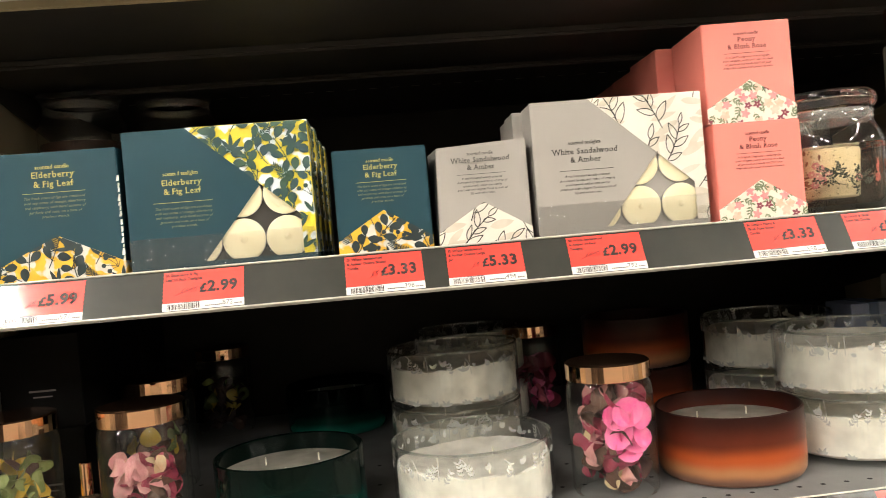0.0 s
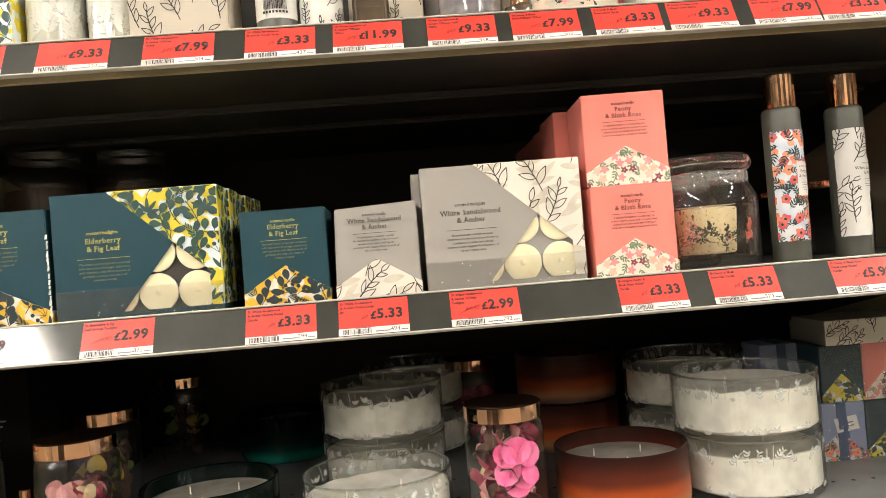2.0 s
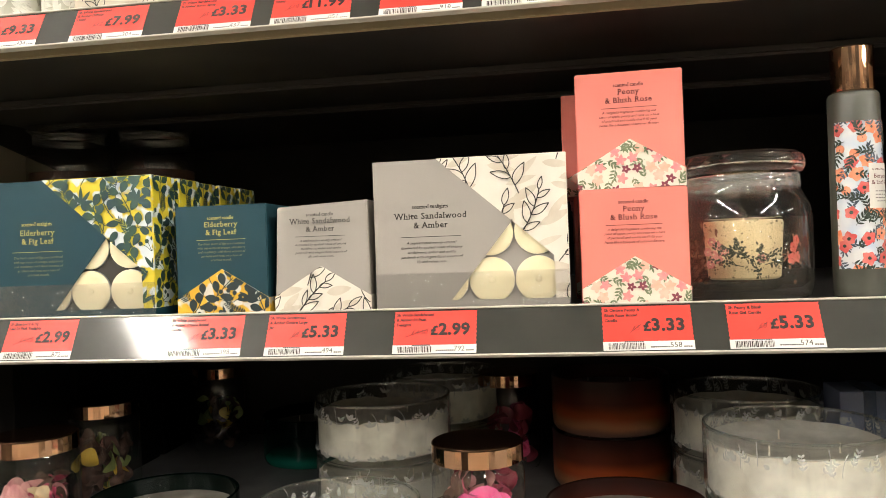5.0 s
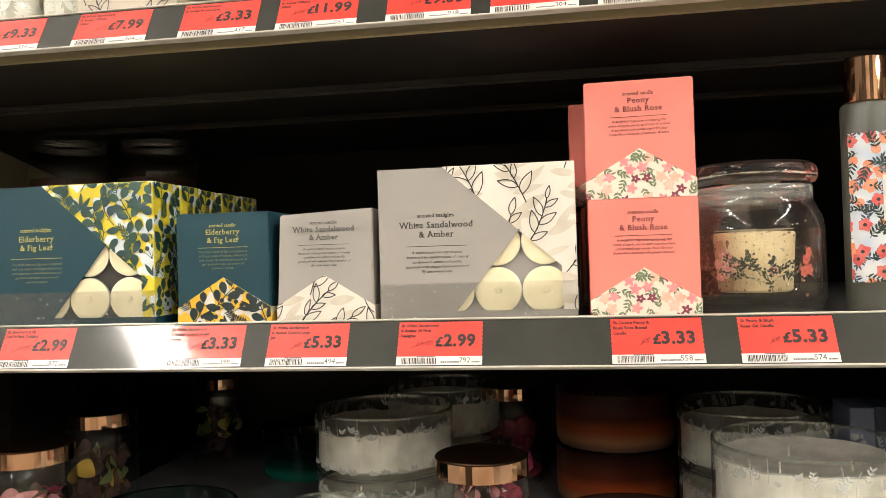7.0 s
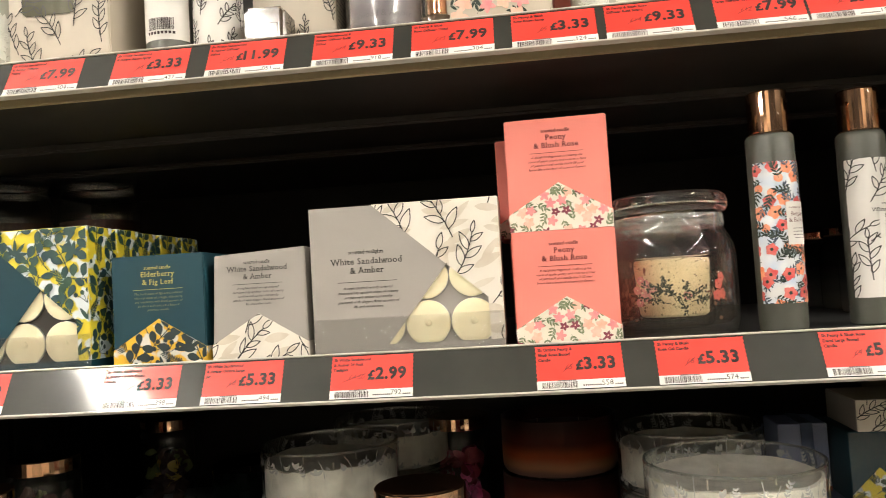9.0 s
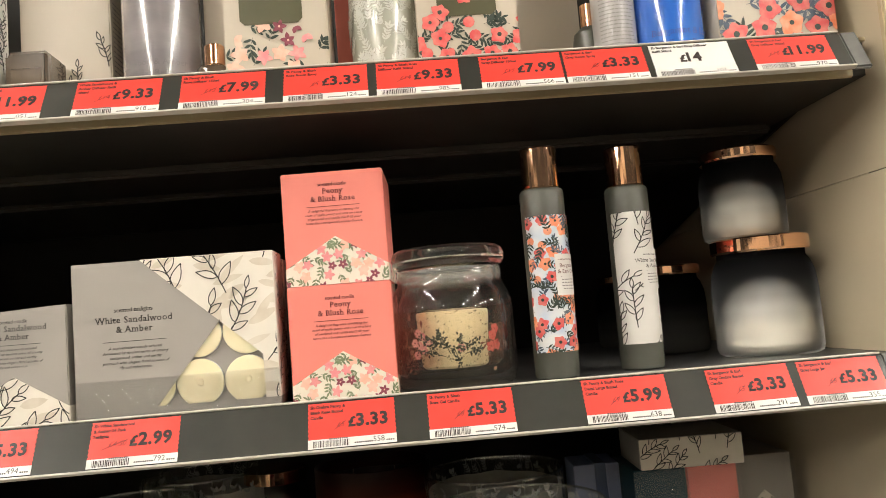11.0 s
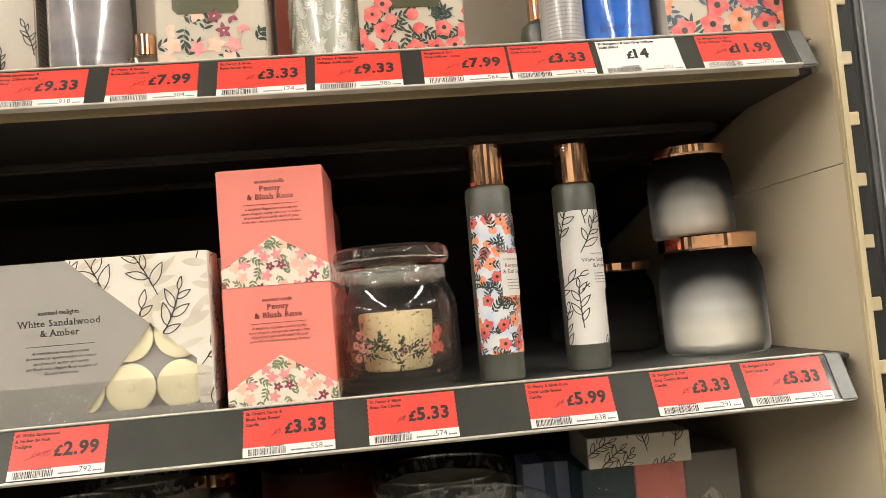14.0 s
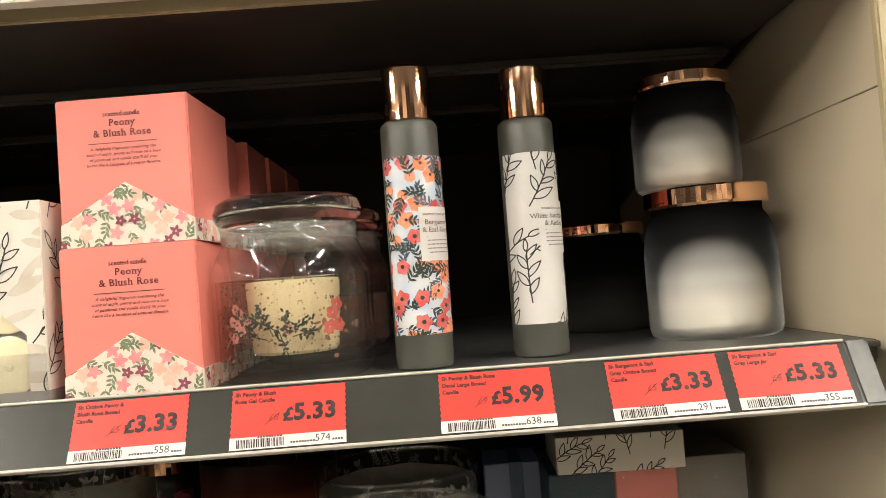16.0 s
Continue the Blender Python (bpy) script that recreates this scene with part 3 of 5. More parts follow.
# ---- boxed candles on the middle shelf ----
def round_leaf(x, y, length, width, angle, n=7):
    """A blunt leaf, widest past its middle."""
    ca, sa = math.cos(angle), math.sin(angle)
    side = [(length * i / n, width / 2 * max(0.0, math.sin(math.pi * (i / n) ** 1.25)) ** 0.6) for i in range(n + 1)]
    pts = side + [(u, -v) for u, v in side[-2:0:-1]]
    return [(x + u * ca - v * sa, y + u * sa + v * ca) for u, v in pts][::-1]


def fig_print(seed, x0, y0, x1, y1, size=0.0135):
    """Fig branches with blunt leaves, long fronds, ferns and berries."""
    rng = random.Random(seed)
    dark, taken, kinds = [], [], []
    y = y0 - size * 0.3
    while y < y1 + size:
        x = x0 - size * rng.uniform(0.2, 0.9)
        while x < x1 + size:
            if not kinds:
                kinds = ["branch", "branch", "frond", "berries", "fern", "branch"]
                rng.shuffle(kinds)
            k = kinds.pop()
            px, py = x + rng.uniform(-0.2, 0.2) * size, y + rng.uniform(-0.2, 0.2) * size
            a = math.pi / 2 + rng.uniform(-1.2, 1.2)
            if k == "branch":
                stem = bow(px, py, size * 2.0, a, rng.uniform(-0.8, 0.8), 12)
                dark += stroke(stem, 0.0008)
                for n, i in enumerate((3, 7, 11)):
                    for s in (-1, 1):
                        b = a + s * rng.uniform(0.75, 1.15)
                        fx, fy = stem[i]
                        dark += stroke([(fx, fy), (fx + 0.002 * math.cos(b), fy + 0.002 * math.sin(b))], 0.0006)
                        mx, my = fx + 0.45 * size * math.cos(b), fy + 0.45 * size * math.sin(b)
                        if all(math.hypot(mx - qx, my - qy) > size * 0.56 for qx, qy in taken):
                            taken.append((mx, my))
                            dark.append(round_leaf(fx + 0.0018 * math.cos(b), fy + 0.0018 * math.sin(b), size * rng.uniform(0.74, 0.95), size * rng.uniform(0.46, 0.6), b))
            elif k == "frond":
                for s in (-1.3, -0.65, 0, 0.65, 1.3):
                    taken.append((px + 0.5 * size * math.cos(a + s), py + 0.5 * size * math.sin(a + s)))
                    dark.append(leaf(px, py, size * rng.uniform(0.9, 1.2), size * 0.27, a + s + rng.uniform(-0.1, 0.1), 6))
            elif k == "fern":
                stem = bow(px, py, size * 1.7, a, rng.uniform(-0.5, 0.5), 12)
                dark += stroke(stem, 0.0005)
                for i in range(1, 13):
                    for s in (-1, 1):
                        dark.append(leaf(*stem[i], size * 0.62 * (1 - i / 20), size * 0.085, a + s * 0.85, 4))
            else:
                for n in range(5):
                    b = a + (n - 2) * 0.55
                    l = size * rng.uniform(0.6, 1.0)
                    dark += stroke(bow(px, py, l, b, 0.4), 0.0005)
                    dark.append(disc(px + l * math.cos(b + 0.2), py + l * math.sin(b + 0.2), size * 0.15, 10))
            x += size * 1.32
        y += size * 1.14
    return dark


def curl_leaf(x, y, length, width, angle, bend):
    """Outline of a pointed leaf whose tip curls aside."""
    ca, sa = math.cos(angle), math.sin(angle)
    edge = []
    for i in range(9):
        u = i / 8
        edge.append((u * length, width * (0.52 * math.sin(math.pi * u ** 0.8) ** 0.85 if 0 < u < 1 else 0) + bend * length * u * u))
    for i in range(7, 0, -1):
        u = i / 8
        edge.append((u * length, -width * 0.42 * math.sin(math.pi * u ** 0.9) + bend * length * u * u))
    return [(x + u * ca - v * sa, y + u * sa + v * ca) for u, v in edge]


def sandal_sprigs(seed, x0, y0, x1, y1, size):
    """Stems with loosely set leaves that keep clear of one another."""
    rng = random.Random(seed)
    stems, leaves, taken = [], [], []
    row, y = 0, y0 - size
    while y < y1 + size * 0.5:
        x = x0 - size * 0.5 + (row % 2) * size * 1.1
        while x < x1 + size:
            a = rng.choice((0.75, 1.15, 1.6, 1.9)) + rng.uniform(-0.2, 0.2)
            stem = bow(x + rng.uniform(-0.3, 0.3) * size, y + rng.uniform(-0.3, 0.3) * size, size * 2.1, a, rng.uniform(-0.5, 0.5), 12)
            free = [i for i in range(13) if all(math.hypot(stem[i][0] - qx, stem[i][1] - qy) > size * 0.42 for qx, qy in taken)]
            if len(free) > 8:
                stems.append(stem)
                mine = []
                for n, i in enumerate((2, 4, 6, 8, 10, 12)):
                    px, py = stem[i]
                    t = math.atan2(py - stem[i - 1][1], px - stem[i - 1][0])
                    side = 0 if i == 12 else (1 if n % 2 else -1)
                    length = size * rng.uniform(0.78, 1.1) * (1 - 0.03 * i)
                    b = t + side * rng.uniform(0.45, 0.75)
                    mx, my = px + 0.55 * length * math.cos(b), py + 0.55 * length * math.sin(b)
                    if all(math.hypot(mx - qx, my - qy) > size * 0.36 for qx, qy in taken):
                        leaves.append(curl_leaf(px, py, length, length * rng.uniform(0.3, 0.42), b, side * rng.uniform(-0.15, 0.22)))
                        mine.append((mx, my))
                taken += mine + stem[::3]
            x += size * 2.2
        y += size * 0.95
        row += 1
    return stems, leaves


def sandal_print(seed, x0, y0, x1, y1, size=0.0205):
    stems, leaves = sandal_sprigs(seed, x0, y0, x1, y1, size)
    out = []
    for st in stems:
        out += stroke(st, 0.0009)
    for lf in leaves:
        out += stroke(lf + lf[:1], 0.00082)
    return out


def sandal_wash(seed, x0, y0, x1, y1, size=0.021):
    """Broad faded leaf shapes under the drawn sprigs."""
    rng = random.Random(seed + 500)
    out = []
    y = y0
    while y < y1:
        x = x0 + rng.uniform(0, size)
        while x < x1:
            a = rng.uniform(-0.3, 0.5)
            for k in range(rng.randint(1, 3)):
                out.append(leaf(x + k * size * 0.3, y + k * size * 0.16, size * rng.uniform(0.8, 1.3), size * rng.uniform(0.26, 0.4), a + k * 0.5, 8))
            x += size * rng.uniform(1.5, 2.2)
        y += size * 0.8
    return out


def peony_print(seed, x0, y0, x1, y1, size=0.0068):
    rng = random.Random(seed)
    sets = {"leaf": [], "peach": [], "pink": [], "wine": [], "heart": []}
    row, y = 0, y0
    while y < y1 + size:
        x = x0 + (row % 2) * size * 0.8
        while x < x1 + size:
            px, py, k = x + rng.uniform(-0.25, 0.25) * size, y + rng.uniform(-0.25, 0.25) * size, rng.random()
            if k < 0.2:
                sets["pink"] += blossom(px, py, size * 0.7, rng, 5, 0.62)
            elif k < 0.44:
                sets["peach"] += blossom(px, py, size * 0.74, rng, 5, 0.72)
            elif k < 0.56:
                sets["wine"] += blossom(px, py, size * 0.6, rng, 5, 0.58)
                sets["heart"].append(disc(px, py, size * 0.1, 6))
            else:
                sets["leaf"] += sprig_solid(px, py, size * 1.2, rng.uniform(0, 6.28), size * 0.68, rng, 0.34, 4, 0.0003)
            x += size * 1.42
        y += size * 1.12
        row += 1
    return sets


PEONY_INKS = {"pink": PETAL_PINK, "peach": PETAL_PEACH, "wine": PETAL_WINE, "leaf": LEAF_SAGE, "heart": PETAL_PEACH}


def bergamot_print(seed, x0, y0, x1, y1, size=0.011, bloom=1.0):
    rng = random.Random(seed)
    sets = {"navy": [], "dark": [], "orange": [], "red": [], "heart": []}
    row, y = 0, y0
    while y < y1 + size:
        x = x0 + (row % 2) * size * 0.55
        while x < x1 + size:
            px, py, k = x + rng.uniform(-0.2, 0.2) * size, y + rng.uniform(-0.2, 0.2) * size, rng.random() / bloom
            sets["navy" if k < 0.5 or k > 1.1 else "dark"] += sprig_solid(px, py, size * 1.0, rng.uniform(0, 6.28), size * 0.46, rng, 0.3, 3, 0.0004)
            if k < 0.35:
                sets["red"] += blossom(px, py, size * 0.5, rng)
                sets["heart"].append(disc(px, py, size * 0.13, 7))
            elif k < 0.65:
                sets["orange"] += blossom(px, py, size * 0.55, rng)
                sets["heart"].append(disc(px, py, size * 0.1, 7))
            elif k < 0.8:
                sets["orange"].append(disc(px, py, size * 0.33, 9))
            x += size * 1.1
        y += size * 0.85
        row += 1
    return sets


BERG_INKS = {"navy": LEAF_NAVY, "dark": LEAF_DARK, "orange": PETAL_ORANGE, "red": PETAL_RED, "heart": LEAF_DARK}


def print_sets(sets, inks, parent, at, regions=None, wrap=None):
    for i, (k, polys) in enumerate(sets.items()):
        if polys:
            tagged(part(k + "_print", art(polys, regions, 0.0003 + 0.00012 * i, wrap), inks[k], parent, at=at), kind="stuff")


PINK_COPY = "A delightful fragrance combining the\nscent of apple, peony and rose on a base\nof patchouli and vanilla that'll fill your\nhome like a bouquet of summer flowers."
SAND_COPY = "A sophisticated woody oriental\ndominated by opulent notes of creamy\nsandalwood, amber and earthy\npatchouli with elegant floral accents of\nlily and velvet rose."
FIG_COPY = "The fresh scent of figs are combined\nwith top notes of orange, elderberry\nand raspberry, with floral accents of\ngardenia and rose, on a base of\nprecious woods."


def front_words(t, u, v, front, kind, name, copy, ink, s=1.0, gap=1.0):
    """The printed name and text, centred at u with the small heading at height v."""
    lettering(kind, 0.0047 * s, t, ink, face_at(u, front, v), "heading", bold=0.00003, spread=0.97, serif=True)
    lettering(name, 0.0072 * s, t, ink, face_at(u, front, v - 0.0086 * s * gap), "name", spread=1.09, bold=0.00006, serif=True)
    part("rule", art([[(u - 0.025 * s, v - 0.0233 * s * gap - 0.0004), (u + 0.025 * s, v - 0.0233 * s * gap - 0.0004), (u + 0.025 * s, v - 0.0233 * s * gap), (u - 0.025 * s, v - 0.0233 * s * gap)]], z=0), ink, t, at=face_at(0, front, 0))
    lettering(copy, 0.0031 * s, t, GOLD_DIM if ink is GOLD else ink, face_at(u, front, v - 0.0295 * s * gap), "small_text", slant=0.3, spread=1.05, bold=0.00003)


def tealight_box(label, at, card, ground, ink, print_ink, name, copy, printer, seed, lights=True, group=""):
    W, H, D = 0.159, 0.1245, 0.04
    t = thing("tealight_box", label, "candle box", at, group)
    part("carton", box(0, 0.0, 0, W, D, H, 0.0008, 1, skip_front=True), card, t)
    part("tray", box(0.002, 0.0045, 0.002, W - 0.002, 0.006, H - 0.002), UNDER if card is TEAL else card, t)
    P1 = [(0.054, H), (0.1145, 0.0715), (W, 0.0327), (W, H)]
    P2 = [(0.1475, 0.0425), (0.148, 0.008), (W, 0.008), (W, 0.0327)]
    grey = [(0, 0), (W, 0), (W, 0.008), (0.063, 0.008), (0.1145, 0.0715), (0.054, H), (0, H)]
    part("front_panel", slab(grey), card, t, at=face_at(0, -0.0004, 0))
    part("sleeve_front", slab(P1[:2] + [(0.1475, 0.0425), (0.148, 0.008), (W, 0.008), (W, H)]), ground, t, "botanical printed sleeve", at=face_at(0, -0.0006, 0))
    part("leaf_print", art(printer(seed, 0.045, 0, W, H), [P1, P2]), print_ink, t, at=face_at(0, -0.0007, 0))
    if printer is sandal_print:
        part("faded_leaf_print", art(sandal_wash(seed, 0.05, 0, W, H), [P1, P2], 0.00015), BEIGE, t, at=face_at(0, -0.0007, 0))
    part("sleeve_side", box(W - 0.0002, 0.0, 0.008, W + 0.0006, D, H), ground, t)
    side = Matrix.Translation((W + 0.0007, 0, 0)) @ pose(0, 0, 0, 0, 0, 90) @ FACE
    part("side_print", art(printer(seed + 1, 0, 0, D, H), [[(0, 0.008), (D, 0.008), (D, H), (0, H)]], 0.0002), print_ink, t, at=side)
    part("sleeve_top", box(0.054, 0.0, H - 0.0002, W, D, H + 0.0006), ground, t)
    if lights:
        for i in range(1, 4):
            for j in range(2):
                cx, cz = 0.0205 + 0.038 * i, 0.0238 + 0.0386 * j
                cup = part("tealight", lathe([(0.0188, 0), (0.0188, 0.014), (0.0181, 0.0145), (0.0181, 0.0125)], 32, False), ALU, t, "cream wax tealight in a thin metal cup", True, at=Matrix.Translation((cx, 0.0166, cz)) @ pose(0, 0, 0, 90))
                part("wax", lathe([(0.0178, 0.008), (0.0186, 0.0146), (0.0172, 0.0152), (0.012, 0.0148), (0.0028, 0.0149), (0.0025, 0.0155), (0.0006, 0.016)], 32), WAX, cup, "pale cream wax", True)
    front_words(t, 0.0475, 0.0845, -0.0008, "scented tealights", name, copy, ink)
    part("film_band", box(-0.0006, -0.0013, 0.0, W + 0.0009, -0.0011, 0.031), FILM, t, "clear wrap round the foot")
    return t


def candle_box(label, at, size, card, ground, ink, name, copy, group, scale=1.0, kind="scented candle", sets=None, printer=None, print_ink=None, seed=1, peak=0.42):
    W, D, H = size
    t = thing("candle_box", label, "candle box", at, group)
    part("carton", box(0, 0, 0, W, D, H, 0.0009, 2), card, t)
    rise = H * peak
    foot = [(0, 0), (W, 0), (W, rise * 0.36), (W / 2, rise), (0, rise * 0.36)]
    part("foot_panel", slab(foot, 0.0006), ground, t, "botanical printed foot with a peaked top", at=face_at(0, -0.0006, 0))
    side = Matrix.Translation((W + 0.0006, 0, 0)) @ pose(0, 0, 0, 0, 0, 90) @ FACE
    part("side_panel", slab([(0, 0), (D, 0), (D, rise * 0.36), (0, rise * 0.36)], 0.0006), ground, t, at=side)
    if sets:
        print_sets(sets(seed, 0, 0, W, rise), PEONY_INKS, t, face_at(0, -0.0006, 0), [foot])
        print_sets(sets(seed + 1, 0, 0, D, rise * 0.4), PEONY_INKS, t, side, [[(0, 0), (D, 0), (D, rise * 0.36), (0, rise * 0.36)]])
    else:
        part("leaf_print", art(printer(seed, 0, 0, W, rise), [foot]), print_ink, t, at=face_at(0, -0.0006, 0))
        if printer is sandal_print:
            part("faded_leaf_print", art(sandal_wash(seed, 0, 0, W, rise), [foot], 0.00015), BEIGE, t, at=face_at(0, -0.0006, 0))
    front_words(t, W / 2, H * 0.872, -0.0004, kind, name, copy, ink, scale, 0.83)
    return t


def at3(x, y, z, turn=0.0):
    return pose(x, y, z, 0, 0, turn)


FIG_BOX = "dark teal tealight carton with a yellow fig leaf sleeve"
fig = [tealight_box(FIG_BOX, at3(-0.2115, 0.694, MID), TEAL, FIG, GOLD, FIGLEAF, "Elderberry\n& Fig Leaf", FIG_COPY, fig_print, 11, True, "fig tealight cartons")]
for k in range(1, 5):
    copy_thing(fig[0], at3(-0.2115 + (0.002, -0.002, 0.001, 0.003)[k - 1], 0.694 + 0.0445 * k, MID, (0.3, -0.5, 0.2, 0.6)[k - 1]))
sand = tealight_box("warm grey tealight carton with an ivory leaf line sleeve", at3(0.147, 0.694, MID), STONE, IVORY, SANDINK, SANDINK, "White Sandalwood\n& Amber", SAND_COPY, sandal_print, 23, True, "sandalwood tealight cartons")
copy_thing(sand, at3(0.139, 0.741, MID, 0.6))
copy_thing(sand, at3(0.141, 0.786, MID, -0.4))

big = candle_box("large dark teal candle box with a scuffed torn edge", at3(-0.325, 0.694, MID), (0.108, 0.1, 0.113), TEAL, FIG_AMBER, GOLD, "Elderberry\n& Fig Leaf", FIG_COPY, "", 1.05, printer=fig_print, print_ink=FIG_BLACK, seed=31, peak=0.36)
rng = random.Random(5)
bm = bmesh.new()
zz = 0.008
while zz < 0.085:
    w = rng.uniform(0.0004, 0.0016)
    h = rng.uniform(0.002, 0.005)
    v = [bm.verts.new(p) for p in ((0.1078 - w, -0.0008, zz), (0.1086, -0.0006, zz), (0.1086, 0.0012, zz + h), (0.1078 - w * rng.random(), -0.0008, zz + h))]
    bm.faces.new(v)
    zz += h * rng.uniform(0.8, 1.5)
part("torn_edge", bm, TORN, big, "white torn card fibres")
candle_box("small dark teal candle box with an amber fig foot", at3(-0.0335, 0.698, MID, 0.3), (0.084, 0.084, 0.0955), TEAL, FIG_AMBER, GOLD, "Elderberry\n& Fig Leaf", FIG_COPY, "small candle boxes", 0.9, printer=fig_print, print_ink=FIG_BLACK, seed=41)
crushed = candle_box("small warm grey candle box with a crushed corner", at3(0.0565, 0.697, MID, -0.8), (0.0845, 0.084, 0.0945), STONE, IVORY, SANDINK, "White Sandalwood\n& Amber", SAND_COPY, "small candle boxes", 0.88, printer=sandal_print, print_ink=SANDINK, seed=47)
for v in crushed.children[0].data.vertices:
    if v.co.x < 0.01 and v.co.y < 0.01 and v.co.z > 0.09:
        v.co += Vector((0.0032, 0.0025, -0.0034))
PK = "coral pink candle box with a peony flower foot"
pk = candle_box(PK, at3(0.316, 0.694, MID, 0.2), (0.084, 0.08, 0.0932), PINK, PEONYG, WINEINK, "Peony\n& Blush Rose", PINK_COPY, "pink candle boxes", 0.87, sets=peony_print, seed=53)
for x, y, z, a in ((0.3155, 0.701, 0.0938, -2.5), (0.3125, 0.786, 0, 0.5), (0.304, 0.788, 0.0942, 0.4), (0.314, 0.874, 0, -0.6), (0.311, 0.876, 0.0942, 0.8), (0.315, 0.962, 0, 0.5), (0.312, 0.963, 0.0942, -0.5), (0.315, 1.05, 0, 0.2), (0.313, 1.052, 0.0942, 0.6)):
    copy_thing(pk, at3(x, y, MID + z, a))


# ---- gel candle jar ----
def gel_jar(at, label, full=True):
    t = thing("gel_candle_jar", label, "candle jar", at, "gel candle jars")
    part("glass", lathe([(0.046, 0.0), (0.051, 0.003), (0.0535, 0.012), (0.0535, 0.066), (0.052, 0.076), (0.047, 0.086), (0.0445, 0.091), (0.0445, 0.101)], 56, False), GLASS, t, smooth=True)
    part("lid", lathe([(0.02, 0.1045), (0.0405, 0.1035), (0.0415, 0.1005), (0.0465, 0.1025), (0.0492, 0.1065), (0.0497, 0.111), (0.048, 0.1163), (0.0445, 0.119), (0.041, 0.1197), (0.0385, 0.1185), (0.036, 0.119), (0.02, 0.121), (0.006, 0.1215)], 56), LENS, t, "flat clear glass lid with a rounded rim", True).visible_shadow = False
    part("neck_band", lathe([(0.0449, 0.0905), (0.0453, 0.0915), (0.0453, 0.0995), (0.0449, 0.1005)], 56, False), NECK, t, "ground glass neck", True)
    if not full:
        part("gel", lathe([(0.0445, 0.0098), (0.0502, 0.0145), (0.0505, 0.05)], 40), DRY_BROWN, t, "dark gel with pressed leaves", True)
        return t
    part("gel", lathe([(0.0445, 0.0098), (0.0502, 0.0145), (0.0505, 0.066), (0.003, 0.0655)], 48, False), GEL, t, "clear gel with bubbles", True)
    part("inner_candle", lathe([(0.0265, 0.0165), (0.0285, 0.0185), (0.0315, 0.062), (0.0305, 0.0645), (0.025, 0.065), (0.004, 0.0635), (0.0016, 0.0635), (0.0007, 0.067)], 40), WAX, t, "cream wax candle set in the gel", True)
    rng = random.Random(77)
    bm = bmesh.new()
    for _ in range(300):
        a, z, r = rng.uniform(-2.6, 0.9), rng.uniform(0.018, 0.064), rng.uniform(0.039, 0.0495)
        bmesh.ops.create_icosphere(bm, subdivisions=1, radius=rng.uniform(0.0004, 0.001), matrix=Matrix.Translation((r * math.sin(a), -r * math.cos(a), z)))
    tagged(part("bubbles", bm, RIM, t, smooth=True), kind="stuff")
    R = 0.0465
    stem, dark, red, blush = [], [], [], []
    for u0, v0, ang, ln in ((0.004, 0.014, 1.9, 0.022), (0.0, 0.03, 0.6, 0.02), (-0.002, 0.032, 2.6, 0.026), (-0.006, 0.03, 2.0, 0.02), (0.001, 0.03, 1.5, 0.014), (-0.01, 0.028, 2.9, 0.026), (-0.016, 0.03, 2.3, 0.022), (-0.02, 0.034, 1.2, 0.014), (0.006, 0.029, 0.3, 0.014)):
        p = bow(u0, v0, ln, ang, rng.uniform(-0.5, 0.5), 10)
        stem += stroke(p, 0.0006)
        for x, y in p[3:]:
            for _ in range(3):
                dark.append(leaf(x + rng.uniform(-0.002, 0.002), y + rng.uniform(-0.002, 0.002), rng.uniform(0.0018, 0.0036), 0.0016, rng.uniform(0, 6.28), 4))
    for u0, v0, n in ((0.0325, 0.042, 1), (0.037, 0.034, 1), (0.03, 0.033, 1), (0.036, 0.047, 1)):
        red += [disc(u0 + 0.0026 * math.cos(1.257 * q), v0 + 0.0026 * math.sin(1.257 * q), 0.0022, 9) for q in range(5)]
    for u0, v0 in ((-0.03, 0.045), (-0.033, 0.038), (-0.024, 0.04), (0.003, 0.034), (-0.036, 0.03), (-0.029, 0.034), (-0.038, 0.04), (-0.034, 0.048)):
        blush += [disc(u0 + 0.0024 * math.cos(1.047 * q), v0 + 0.0022 * math.sin(1.047 * q), 0.0016, 8) for q in range(6)]
    fawn = []
    for _ in range(70):
        u, v = rng.choice((-1, -1, 1)) * rng.uniform(0.024, 0.06), rng.gauss(0.036, 0.008)
        fawn.append(leaf(u, v, rng.uniform(0.003, 0.007), rng.uniform(0.0015, 0.0034), rng.uniform(0, 6.28), 5))
    part("dried_leaf", art(fawn, z=-0.0006, wrap=R), DRY_FAWN, t, "russet pressed leaf scraps")
    part("dried_stem", art(stem, z=0, wrap=R), LEAF_DARK, t)
    part("dried_leaf", art(dark, z=0.0003, wrap=R), LEAF_DARK, t, "tiny dark dried leaves")
    part("dried_petal", art(red, z=0.0002, wrap=R), PETAL_RED, t, "pressed red petals")
    part("dried_petal", art(blush, z=0.0001, wrap=R), DRY_PINK, t, "faded pink pressed petals")
    return t


gel_jar(at3(0.45, 0.741, MID), "clear lidded glass jar of gel with dried flowers")
for x, y in ((0.456, 0.858), (0.452, 0.97)):
    gel_jar(at3(x, y, MID), "clear lidded glass jar standing behind the gel candle", False)
stack = gel_jar(at3(-0.36, 1.03, MID), "clear lidded glass jar in a dark corner", False)
for x, y, z in ((-0.36, 1.03, 0.12), (-0.25, 1.06, 0), (-0.252, 1.062, 0.12)):
    copy_thing(stack, at3(x, y, MID + z))


